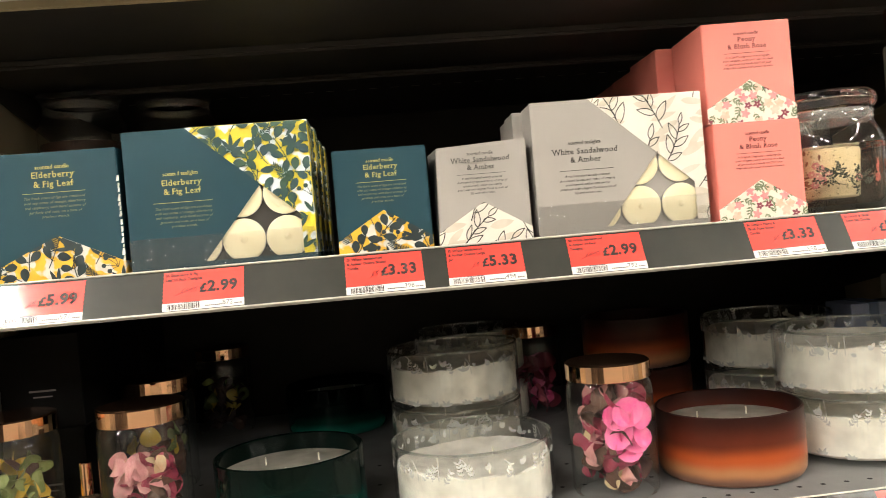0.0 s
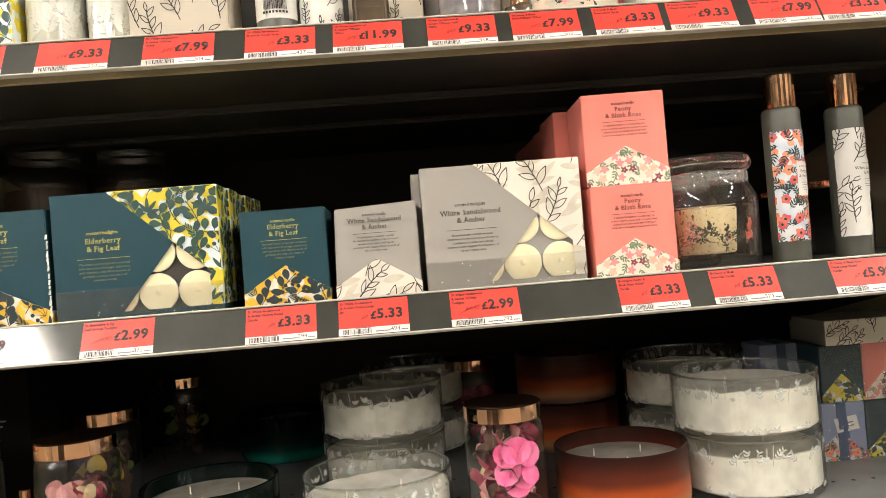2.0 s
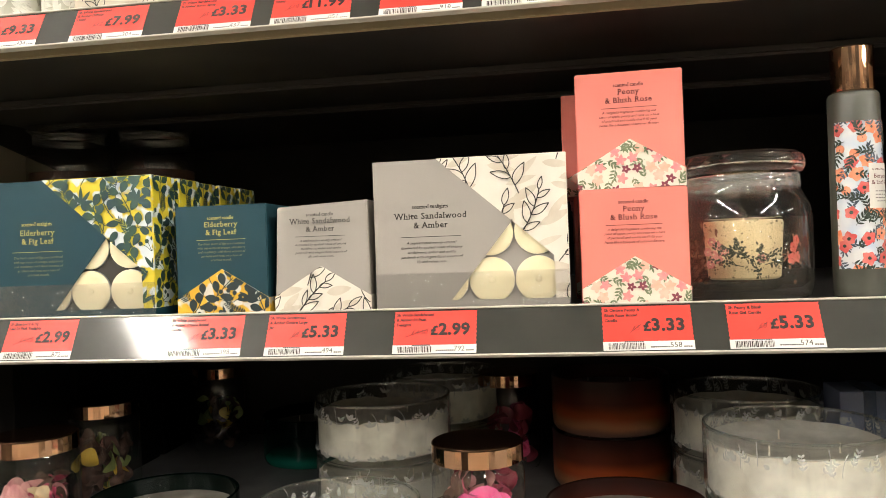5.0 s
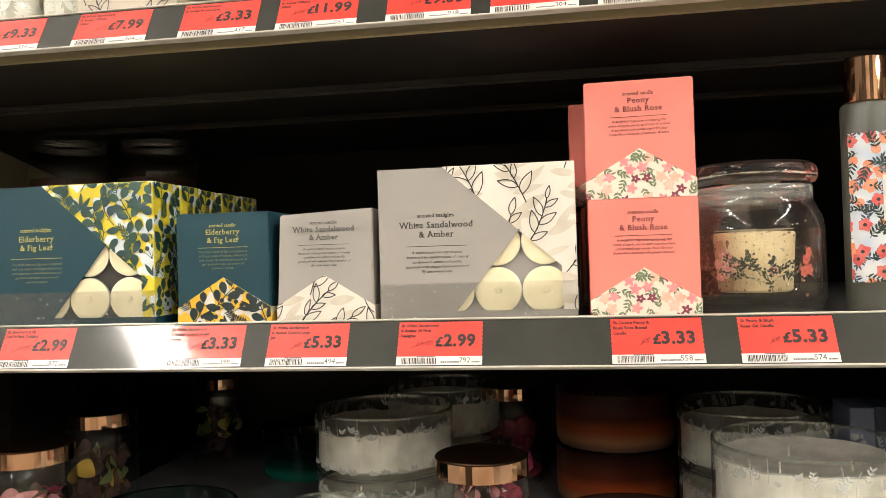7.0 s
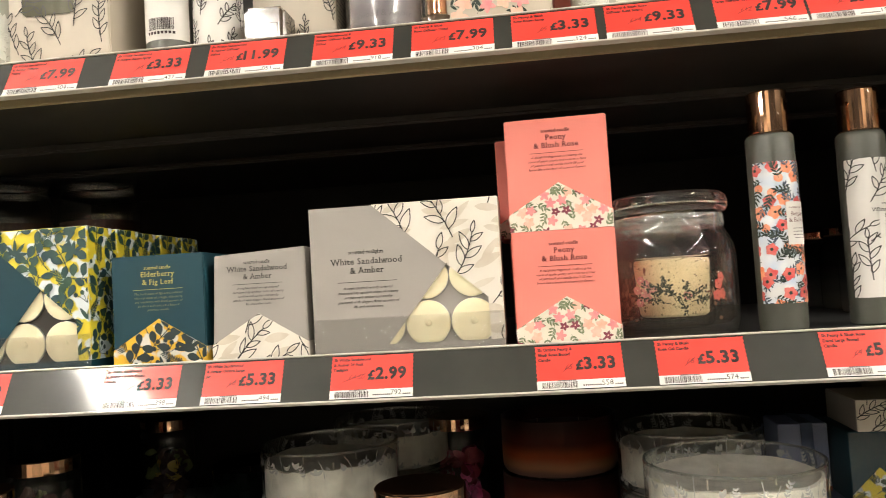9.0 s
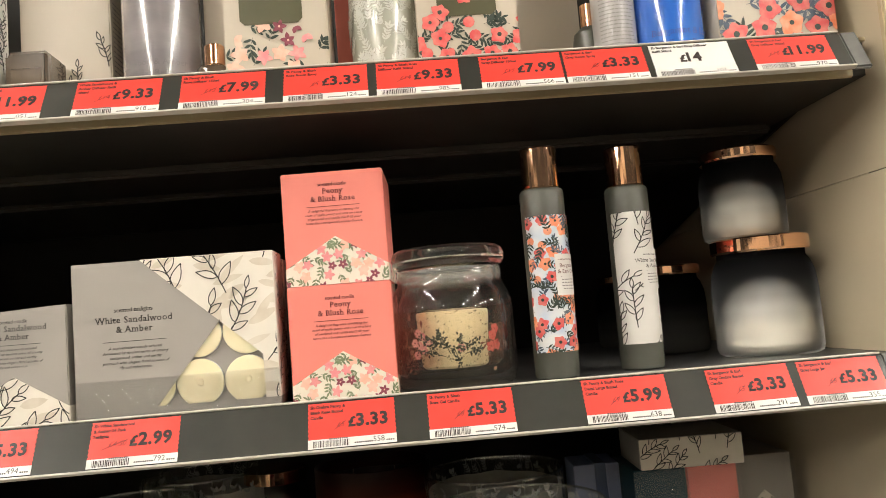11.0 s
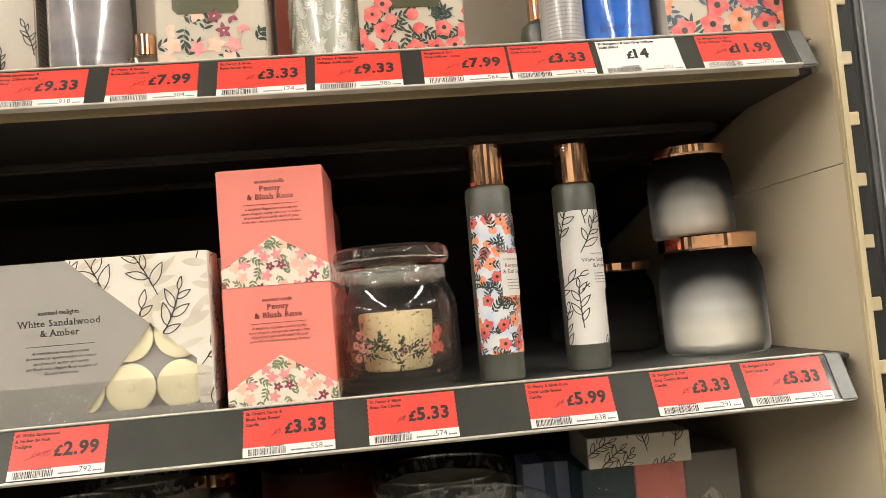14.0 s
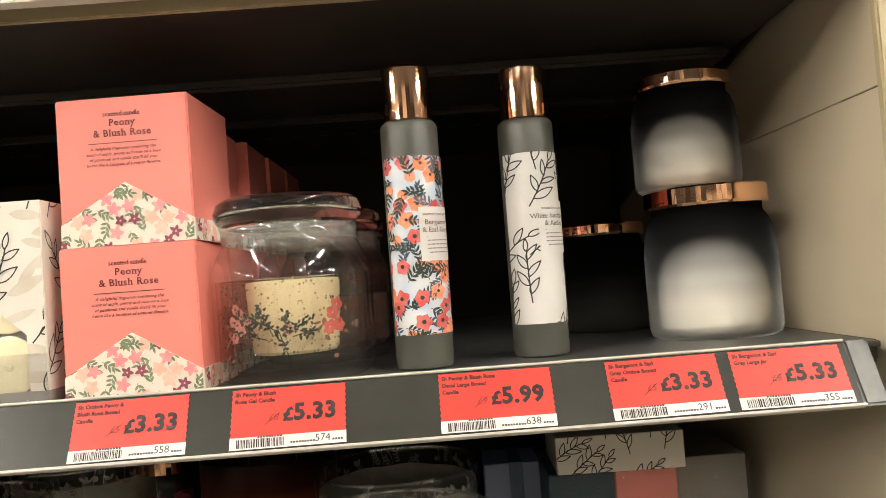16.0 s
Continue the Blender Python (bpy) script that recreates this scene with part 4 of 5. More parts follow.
# ---- room spray bottles ----
def spray_bottle(at, label, ground, sets, inks, name, turn):
    t = thing("room_spray_bottle", label, "spray bottle", at, "room spray bottles")
    R = 0.0192
    part("bottle", lathe([(0.0165, 0), (0.0185, 0.0012), (R, 0.004), (R, 0.158), (0.0189, 0.1608), (0.0178, 0.1625), (0.013, 0.1632)], 48), FROST, t, smooth=True)
    # flat facets put the lamps' streaked reflections into the shape; no real ribs
    part("cap", lathe([(0.0158, 0.1634), (0.0163, 0.164), (0.0161, 0.198), (0.0156, 0.199), (0.015, 0.1994)], 40), COPPER, t, "shining copper cap, faceted to imitate streaked reflections")
    part("cap_top", lathe([(0.0149, 0.1992), (0.0146, 0.1996)], 48), COPPER_TOP, t)
    lo, hi = 0.0228, 0.1388
    u0, u1 = -0.0225 + turn, 0.034 + turn
    bm = bmesh.new()
    cols = []
    for i in range(25):
        a = (u0 + (u1 - u0) * i / 24) / R
        cols.append([bm.verts.new(((R + 0.0002) * math.sin(a), -(R + 0.0002) * math.cos(a), z)) for z in (lo, hi)])
    for a, b in zip(cols, cols[1:]):
        bm.faces.new((a[0], b[0], b[1], a[1]))
    part("label_paper", bm, ground, t, "printed wrap label", True)
    region = [(u0, lo), (u1, lo), (u1, hi), (u0, hi)]
    if isinstance(sets, dict):
        print_sets(sets, inks, t, Matrix(), [region], R)
    else:
        part("leaf_print", art(sets, [region], 0.0003, R), inks, t)
    cu = 0.0145 + turn
    bm = bmesh.new()
    cols = []
    for i in range(13):
        a = (cu - 0.013 + 0.0245 * i / 12) / R
        cols.append([bm.verts.new(((R + 0.0011) * math.sin(a), -(R + 0.0011) * math.cos(a), z)) for z in (0.07, 0.105)])
    for a, b in zip(cols, cols[1:]):
        bm.faces.new((a[0], b[0], b[1], a[1]))
    part("name_panel", bm, LABELWHITE, t, "white name panel", True)
    lettering("scented room spray", 0.0026, t, WINEINK if isinstance(sets, dict) else SANDINK, None, "heading", wrap=(R + 0.0008, cu, 0.0995), serif=True)
    lettering(name, 0.0047, t, WINEINK if isinstance(sets, dict) else SANDINK, None, "name", wrap=(R + 0.0008, cu, 0.0935), serif=True)
    bars = [[(cu - 0.009, 0.0855), (cu + 0.009, 0.0855), (cu + 0.009, 0.0858), (cu - 0.009, 0.0858)]]
    rng = random.Random(3)
    for k in range(4):
        x = cu - 0.009 + rng.uniform(0, 0.002)
        while x < cu + 0.008:
            w = rng.uniform(0.0012, 0.003)
            bars.append([(x, 0.0828 - 0.0026 * k), (x + w, 0.0828 - 0.0026 * k), (x + w, 0.0835 - 0.0026 * k), (x, 0.0835 - 0.0026 * k)])
            x += w + 0.0006
    part("fine_print", art(bars, None, 0.0016, R), PALE_INK, t)
    return t


spray_bottle(at3(0.536, 0.731, MID), "frosted spray bottle with red and orange flower label", BERG, bergamot_print(61, -0.03, 0.02, 0.04, 0.14, 0.0112, 0.95), BERG_INKS, "Bergamot\n& Earl Grey", 0.001)
spray_bottle(at3(0.6168, 0.752, MID), "frosted spray bottle with a white leaf line label", LABELWHITE, sandal_print(63, -0.03, 0.02, 0.04, 0.14, 0.0165), SANDINK, "White Sandalwood\n& Amber", 0.0)


# ---- smoky ombre jars ----
def frosted(name, stops):
    """Rough see-through glass, sprayed darker along the height (metres from the base)."""
    m = ombre(name, stops, 0.85, 0.0, 0.1)
    b = m.node_tree.nodes["Principled BSDF"]
    b.inputs["Transmission Weight"].default_value = 0.93
    b.inputs["IOR"].default_value = 1.12
    return m


SHELL = frosted("smoke_spray_glass", [(0, (0.4, 0.4, 0.38)), (0.01, (0.9, 0.89, 0.85)), (0.026, (0.86, 0.85, 0.82)), (0.044, (0.5, 0.51, 0.52)), (0.06, (0.22, 0.23, 0.25)), (0.08, (0.1, 0.105, 0.12)), (0.098, (0.03, 0.03, 0.033))])
SHELL_S = frosted("smoke_spray_small_glass", [(0, (0.5, 0.48, 0.44)), (0.014, (0.58, 0.56, 0.52)), (0.03, (0.36, 0.36, 0.345)), (0.044, (0.16, 0.16, 0.16)), (0.058, (0.05, 0.05, 0.05)), (0.09, (0.012, 0.012, 0.012))])


def ombre_jar(at, label, r, h, glass, lid_h, group, lid_r=0.92, clear=False):
    t = thing("ombre_candle_jar", label, "candle jar", at, group)
    shape = [(r * 0.9, 0), (r * 0.97, 0.002), (r, 0.007), (r * 1.0, h * 0.62), (r * 0.97, h * 0.78), (r * 0.9, h * 0.88), (r * 0.83, h * 0.93), (r * 0.83, h)]
    jar = part("jar", lathe(shape, 56), glass, t, smooth=True)
    if clear:
        jar.visible_shadow = False
        part("wax", lathe([(r * 0.66, 0.003), (r * 0.79, 0.009), (r * 0.82, h * 0.28), (r * 0.78, h * 0.45), (r * 0.66, h * 0.59), (r * 0.42, h * 0.68), (r * 0.12, h * 0.72)], 40), WHITE_WAX, t, "white wax behind frosted glass", True)
    # left flat-sided, so the facets stand in for reflected streaks
    part("lid", lathe([(r * (lid_r - 0.02), h - 0.002), (r * lid_r, h), (r * lid_r, h + lid_h - 0.0012), (r * (lid_r - 0.02), h + lid_h)], 80), COPPER, t, "polished copper lid")
    return t


G = "smoky ombre jars"
ombre_jar(at3(0.757, 0.802, MID), "smoky black to white ombre glass jar with copper lid", 0.0485, 0.099, SHELL, 0.0122, G, 0.935, True)
ombre_jar(at3(0.7465, 0.805, MID + 0.1113), "small smoky ombre glass jar stacked on another", 0.0395, 0.0782, SHELL_S, 0.0082, G, 0.92, True)
# wax left out of the rear jars to imitate their shade
back_jar = ombre_jar(at3(0.703, 0.932, MID), "smoky ombre glass jar in shade, without wax to darken it", 0.0435, 0.088, SHELL_S, 0.0085, G)
copy_thing(back_jar, at3(0.72, 1.035, MID))
copy_thing(back_jar, at3(0.717, 1.135, MID))


# ---- lower shelf: petal jars ----
def petal(bm, rng, at, size, curl):
    """One cupped, softly crumpled petal."""
    n, prev = 14, None
    c = bm.verts.new(at @ Vector((0, 0, -size * 0.35)))
    p, q, lobes = rng.uniform(0, 6.28), rng.uniform(0, 6.28), rng.choice((2, 3))
    for step in (0.35, 0.7, 1.0):
        ring = []
        for i in range(n):
            a = 2 * math.pi * i / n
            r = size * step * (1 + 0.12 * step * math.sin(lobes * a + p))
            z = -size * 0.35 * (1 - step ** 2) + curl * size * step ** 2 * math.cos(2 * a) + size * 0.13 * step ** 2 * math.sin(3 * a + q)
            ring.append(bm.verts.new(at @ Vector((r * math.cos(a), r * 0.8 * math.sin(a), z))))
        for i in range(n):
            k = (i + 1) % n
            bm.faces.new((c, ring[i], ring[k]) if prev is None else (prev[i], ring[i], ring[k], prev[k]))
        prev = ring


def petal_jar(at, label, mix, seed, flower=False, group="petal jars"):
    t = thing("petal_jar", label, "potpourri jar", at, group)
    R = 0.0425
    part("glass", lathe([(0.036, 0), (0.0405, 0.0015), (R, 0.006), (R, 0.1025), (0.0415, 0.1085), (0.039, 0.113), (0.039, 0.12)], 48, False), GLASS, t, smooth=True)
    # facets in the lid imitate upright streaks of reflection
    part("lid", lathe([(0.0408, 0.114), (0.0417, 0.1146), (0.0417, 0.1298), (0.0408, 0.1306)], 44), COPPER, t, "polished copper screw lid")
    part("lid_top", lathe([(0.0406, 0.1304), (0.04, 0.1312)], 48), COPPER_TOP, t)
    rng = random.Random(seed)
    for mat, count in mix:
        bm = bmesh.new()
        for _ in range(count):
            a, r, z = rng.uniform(0, 6.28), 0.0285 * math.sqrt(rng.random()), rng.uniform(0.013, 0.08 if not flower else 0.1)
            m = Matrix.Translation((r * math.cos(a), r * math.sin(a), z)) @ Euler((rng.uniform(0, 6), rng.uniform(0, 6), rng.uniform(0, 6))).to_matrix().to_4x4()
            petal(bm, rng, m, rng.uniform(0.009, 0.0145), rng.uniform(0.1, 0.5))
        bmesh.ops.recalc_face_normals(bm, faces=bm.faces[:])
        tagged(part("dried_petals", bm, mat, t, smooth=True, crease=170), kind="stuff")
    if flower:
        bloom = None
        for k, (dx, dz, s, tilt) in enumerate(((0.012, 0.083, 0.0175, 20), (0.026, 0.078, 0.0145, 60), (0.018, 0.056, 0.0165, 150), (0.001, 0.062, 0.0165, 230), (-0.0005, 0.078, 0.0145, 320), (0.012, 0.046, 0.015, 180), (0.0255, 0.058, 0.012, 110))):
            bm = bmesh.new()
            n, m = 12, 5
            s *= 0.95
            c = bm.verts.new((0, 0, 0))
            prev = None
            for j in range(1, m + 1):
                ring = [bm.verts.new((s * j / m * math.cos(2 * math.pi * i / n), s * j / m * 0.85 * math.sin(2 * math.pi * i / n), 0.004 * (j / m) ** 2 + 0.0009 * math.sin(5 * i + k) * j / m)) for i in range(n)]
                for i in range(n):
                    q = (i + 1) % n
                    bm.faces.new((c, ring[i], ring[q]) if prev is None else (prev[i], ring[i], ring[q], prev[q]))
                prev = ring
            part("silk_petal", bm, HIBISCUS, t, "hot pink fabric petal" if k == 0 else "", True, at=Matrix.Translation((dx * 0.9 - 0.005, -0.0275 + 0.0012 * (k % 3), dz)) @ pose(0, 0, 0, 80, 0, (dx - 0.012) * 900) @ pose(0, 0, 0, 0, 0, tilt))
    return t


ROSE = [(DRY_PINK, 30), (DRY_CREAM, 26), (DRY_WINE, 34), (DRY_BROWN, 34)]
MOSS = [(DRY_GREEN, 34), (DRY_YELLOW, 26), (DRY_BROWN, 22)]
# mostly brown petals, so the shade at the back is in the colour
SHADE_BROWNED = [(DRY_BROWN, 46), (DRY_YELLOW, 9), (DRY_GREEN, 8)]
petal_jar(at3(0.2175, 0.764, LOW, 4), "glass petal jar with a hot pink flower and copper lid", [(DRY_PINK, 44), (DRY_CREAM, 8), (DRY_WINE, 40), (DRY_BROWN, 44)], 91, True)
petal_jar(at3(-0.243, 0.785, LOW), "glass jar of pink and cream petals, copper lid", ROSE, 92)
petal_jar(at3(-0.366, 0.785, LOW), "glass jar of green and yellow pods, copper lid", MOSS, 93)
petal_jar(at3(-0.278, 0.96, LOW), "glass jar of yellow petals, browned for shade, copper lid", SHADE_BROWNED, 94)
petal_jar(at3(-0.255, 1.24, LOW), "glass petal jar at the dark back, copper lid", SHADE_BROWNED, 95)
petal_jar(at3(0.216, 1.15, LOW), "glass petal jar behind the pink one, copper lid", [(HIBISCUS, 14), (DRY_WINE, 26)], 96)


# ---- lower shelf: bowl candles ----
def wicks(t, z, spread):
    for k in range(3):
        a = 2 * math.pi * k / 3 + 0.5
        part("wick", lathe([(0.0009, z - 0.001), (0.0008, z + 0.008)], 8), WICK, t, at=Matrix.Translation((spread * math.cos(a), spread * math.sin(a), 0)))


def ombre_bowl(at, label, r, h, glass, group, wax=GREY_WAX):
    t = thing("bowl_candle", label, "bowl candle", at, group)
    part("bowl", lathe([(r * 0.86, 0), (r * 0.95, 0.0018), (r * 0.99, 0.007), (r, 0.016), (r, h - 0.0012), (r - 0.0012, h), (r - 0.003, h - 0.0012), (r - 0.0032, h * 0.5)], 64, False), glass, t, smooth=True)
    part("wax", lathe([(r * 0.9, 0.004), (r - 0.0034, 0.012), (r - 0.0034, h * 0.74), (r * 0.8, h * 0.735), (r * 0.3, h * 0.745)], 48), wax, t, "smooth pale wax", True)
    wicks(t, h * 0.74, r * 0.42)
    return t


def etched_bowl(at, label, seed, rough_wax=False, level=0.74, group="etched glass bowl candles"):
    r, h = 0.0805, 0.067
    t = thing("bowl_candle", label, "bowl candle", at, group)
    part("bowl", lathe([(r * 0.9, 0), (r * 0.97, 0.0012), (r, 0.005), (r, h - 0.001), (r - 0.001, h), (r - 0.0022, h - 0.0008), (r - 0.0026, h - 0.004)], 64, False), GLASS, t, smooth=True)
    part("rim", lathe([(r - 0.0027, h - 0.0016), (r - 0.0024, h + 0.0003), (r - 0.0012, h + 0.001), (r, h + 0.0003), (r + 0.0003, h - 0.0016)], 64, False), RIM, t, "rounded clear rim", True)
    rng = random.Random(seed)
    bm = lathe([(r * 0.9, 0.0055), (r - 0.0036, 0.009), (r - 0.0036, h * level - 0.001), (r * 0.965 - 0.0036, h * level), (r * 0.85, h * level - 0.004), (r * 0.55, h * level - 0.011), (r * 0.2, h * level - 0.013)], 64)
    if rough_wax:
        for v in bm.verts:
            if v.co.z > h * 0.35:
                a = math.atan2(v.co.y, v.co.x)
                v.co.z += 0.0018 * math.sin(2 * a + 1.5) + 0.003 * noise.noise(Vector((v.co.x * 60, v.co.y * 60, seed)))
    else:
        for v in bm.verts:
            if v.co.z > h * 0.4:
                v.co.z += 0.0018 * noise.noise(Vector((v.co.x * 50, v.co.y * 50, seed)))
    part("wax", bm, WHITE_WAX, t, "white whipped wax", True)
    polys, dark = [], []
    u = -math.pi * r
    while u < math.pi * r:
        z0 = h * rng.uniform(0.66, 0.8)
        if rng.random() < 0.55:
            lean = math.pi / 2 + rng.uniform(-0.9, 0.9)
            stem = bow(u, z0 - 0.004, 0.014, lean, rng.uniform(-0.6, 0.6), 8)
            polys += stroke(stem, 0.0005)
            for i in range(1, 9, 2):
                for s in (-0.8, 0.8):
                    polys.append(leaf(*stem[i], rng.uniform(0.0035, 0.0055), 0.0019, lean + s, 5))
        else:
            for s in rng.sample((-0.9, -0.5, -0.1, 0.3, 0.7, 1.0), rng.randint(1, 4)):
                polys.append(leaf(u, z0, rng.uniform(0.005, 0.01), rng.uniform(0.0028, 0.0042), math.pi / 2 + s + rng.uniform(-0.2, 0.2), 5))
        if rng.random() < 0.4:
            polys += stroke(bow(u + 0.007, z0 - 0.004, 0.02, math.pi / 2, rng.uniform(-1.2, 1.2), 6), 0.0007)
        if rng.random() < 0.6:
            z1 = h * rng.uniform(0.1, 0.16)
            for s in (-1.1, -0.5, 0.5, 1.1):
                polys.append(leaf(u, z1, rng.uniform(0.005, 0.009), 0.0028, math.pi / 2 + s, 5))
        u += rng.uniform(0.008, 0.018)
    part("etched_leaves", art(polys, None, 0.0002, r), ETCH, t, "white etched leaves round the glass")
    wicks(t, h * level - 0.009, r * 0.45)
    return t


W1 = "clear etched glass bowl of white wax"
etched_bowl(at3(0.0775, 0.782, LOW, 20), W1, 201, True, 0.68)
etched_bowl(at3(0.081, 0.968, LOW, 80), W1 + " under another", 202)
etched_bowl(at3(0.081, 0.966, LOW + 0.0682, 140), W1 + " with a broken wax top", 203, True)
etched_bowl(at3(0.125, 1.14, LOW, 30), W1 + " in shade", 204)
etched_bowl(at3(0.123, 1.142, LOW + 0.0682, 60), W1 + " stacked in shade", 205)
etched_bowl(at3(0.505, 0.812, LOW, 10), W1 + " under another", 206)
etched_bowl(at3(0.5035, 0.809, LOW + 0.0682, 70), W1 + " stacked on another", 207, False, 0.8)
etched_bowl(at3(0.497, 0.985, LOW, 50), W1 + " in shade", 208)
etched_bowl(at3(0.497, 0.985, LOW + 0.0682, 110), W1 + " stacked in shade", 209)
A1 = "amber brown ombre glass bowl candle, three wicks"
ombre_bowl(at3(0.3495, 0.79, LOW), A1, 0.0735, 0.0695, AMBER, "ombre bowl candles")
ombre_bowl(at3(0.351, 1.08, LOW), A1 + ", in shade", 0.0735, 0.0695, AMBER, "ombre bowl candles")
ombre_bowl(at3(0.352, 1.08, LOW + 0.0702), A1 + ", stacked", 0.0735, 0.0695, AMBER, "ombre bowl candles")
G1 = "dark green ombre glass bowl candle, three wicks"
ombre_bowl(at3(-0.105, 0.79, LOW), G1, 0.0735, 0.0695, GREEN, "ombre bowl candles")
ombre_bowl(at3(-0.08, 1.18, LOW), G1 + ", in shade", 0.0735, 0.0695, GREEN, "ombre bowl candles")


# ---- lower shelf: gift boxes in the right corner ----
def gift_box(at, label, size, card, ground, printer, ink, seed, ribbon=False, sets=None, tag=False):
    W, D, H = size
    t = thing("gift_box", label, "gift box", at, "gift boxes")
    part("carton", box(0, 0, 0, W, D, H, 0.0009, 1), card, t)
    if ground is not None:
        foot = [(0, 0), (W, 0), (W, H * 0.12), (W / 2, H * 0.5), (0, H * 0.12)]
        part("foot_panel", slab(foot, 0.0005), ground, t, at=face_at(0, -0.0005, 0))
        if sets:
            print_sets(sets(seed, 0, 0, W, H * 0.5), PEONY_INKS if sets is peony_print else BERG_INKS, t, face_at(0, -0.0005, 0), [foot])
        else:
            part("leaf_print", art(printer(seed, 0, 0, W, H * 0.5, 0.011), [foot]), ink, t, at=face_at(0, -0.0005, 0))
    if ribbon:
        part("ribbon", box(W * 0.46, -0.0016, 0, W * 0.46 + 0.012, D + 0.0016, H + 0.0012, 0.0004, 1), RIBBON, t, "navy satin ribbon")
        bm = bmesh.new()
        vs = [bm.verts.new(p) for p in ((0, 0, 0), (0.011, 0, 0.001), (0.013, -0.001, -0.03), (0.0065, -0.002, -0.024), (0.001, -0.001, -0.032))]
        bm.faces.new(vs)
        part("ribbon_tail", bm, RIBBON, t, at=Matrix.Translation((W * 0.46, -0.0035, H * 0.8)))
    if tag:
        part("tag", slab([(0, 0), (0.028, 0), (0.028, 0.017), (0, 0.017)], 0.0006), LABELWHITE, t, "white paper gift tag", at=Matrix.Translation((W * 0.46 - 0.002, -0.0045, H * 0.5)) @ pose(0, 0, 0, 82, -8, 0))
        bars = []
        for k in range(2):
            bars.append([(0.006, 0.009 - 0.004 * k), (0.022, 0.009 - 0.004 * k), (0.022, 0.0105 - 0.004 * k), (0.006, 0.0105 - 0.004 * k)])
        part("tag_print", art(bars, None, 0.0004), PALE_INK, t, at=Matrix.Translation((W * 0.46 - 0.002, -0.0045, H * 0.5)) @ pose(0, 0, 0, 82, -8, 0))
    part("wrap_film", box(-0.0012, -0.0052, 0.0005, W + 0.0012, -0.005, H - 0.0005), FILM, t, "clear shrink film")
    return t


BH = 0.0705
gift_box(at3(0.613, 0.868, LOW, -2), "periwinkle blue gift box, navy ribbon and tag", (0.066, 0.09, BH), PERI, BERG, None, None, 301, True, bergamot_print, True)
gift_box(at3(0.683, 0.871, LOW, -2), "dark teal gift box with a fig leaf foot", (0.062, 0.09, BH), TEAL, FIG, fig_print, FIGLEAF, 302)
gift_box(at3(0.749, 0.873, LOW, -2), "warm grey gift box with a leaf line foot", (0.062, 0.09, BH), STONE, IVORY, sandal_print, SANDINK, 303)
gift_box(at3(0.579, 0.925, LOW + BH + 0.0005, -2), "periwinkle blue gift box with a navy ribbon", (0.05, 0.06, BH), PERI, BERG, None, None, 304, True, bergamot_print)
gift_box(at3(0.630, 0.872, LOW + BH + 0.0005, -1), "dark teal gift box with a fig leaf foot", (0.0545, 0.09, BH), TEAL, FIG, fig_print, FIGLEAF, 305)
gift_box(at3(0.686, 0.872, LOW + BH + 0.0005, -1), "dusty coral gift box with a peony foot", (0.052, 0.09, BH), PINK, PEONYG, None, None, 306, False, peony_print)
gift_box(at3(0.740, 0.885, LOW + BH + 0.0005, -1), "warm grey gift box with a leaf line foot", (0.062, 0.09, 0.0735), STONE, IVORY, sandal_print, SANDINK, 307)
lid_box = thing("flat_gift_box", "flat ivory gift box with black leaf lines", "gift box", at3(0.637, 0.864, LOW + 2 * BH + 0.0015, -2.5), "gift boxes")
part("carton", box(0, 0, 0, 0.106, 0.09, 0.031, 0.0008, 1), IVORY, lid_box)
part("leaf_print", art(sandal_print(311, 0, 0, 0.106, 0.031, 0.015), [[(0, 0), (0.106, 0), (0.106, 0.031), (0, 0.031)]]), SANDINK, lid_box, at=face_at(0, -0.0002, 0))
side = pose(0, 0, 0, 0, 0, -90) @ FACE
part("end_panel", box(-0.0006, 0.0005, 0.0005, -0.0001, 0.0895, 0.0305), STONE, lid_box, "warm grey end")


# ---- top shelf ----
def diffuser_box(at, label, size, window, printer_sets, inks, seed, ground=CREAM_CARD, wall=CREAM_CARD):
    W, D, H = size
    t = thing("diffuser_box", label, "diffuser box", at, "diffuser boxes")
    part("carton", box(0, 0, 0, W, D, H, 0.0012, 2), wall, t)
    if window:
        u0, v0, u1, v1 = window
        c = 0.004
        pane = [(u0 + c, v0), (u1 - c, v0), (u1, v0 + c), (u1, v1), (u0, v1), (u0, v0 + c)]
        part("window", slab(pane, 0.0003), OLIVE, t, "grey green film window", at=face_at(0, -0.0008, 0))
    region = [(0, 0.0), (W, 0.0), (W, H * 0.6), (0, H * 0.6)]
    if isinstance(printer_sets, dict):
        print_sets(printer_sets, inks, t, face_at(0, -0.0002, 0), [region])
    elif printer_sets:
        part("leaf_print", art(printer_sets, [region]), inks, t, at=face_at(0, -0.0002, 0))
    return t


def thinned(sets, v_top, keep, seed):
    """Drops shapes towards the top so that a print thins out upwards."""
    rng = random.Random(seed)
    return {k: [p for p in polys if p[0][1] < v_top * (0.55 + 0.45 * math.sin(p[0][0] * keep) ** 2)] for k, polys in sets.items()}


def cylinder_bottle(at, label, r, h, mat, name="refill_bottle", category="refill bottle", neck=True):
    t = thing(name, label, category, at, "refill bottles")
    part("body", lathe([(r * 0.9, 0), (r, 0.003), (r, h), (r * 0.9, h + 0.008), (r * 0.5, h + 0.014)], 48), mat, t, smooth=True)
    if neck:
        part("neck", lathe([(r * 0.45, h + 0.012), (r * 0.45, h + 0.035)], 32), COPPER, t, "copper cap", True)
    return t


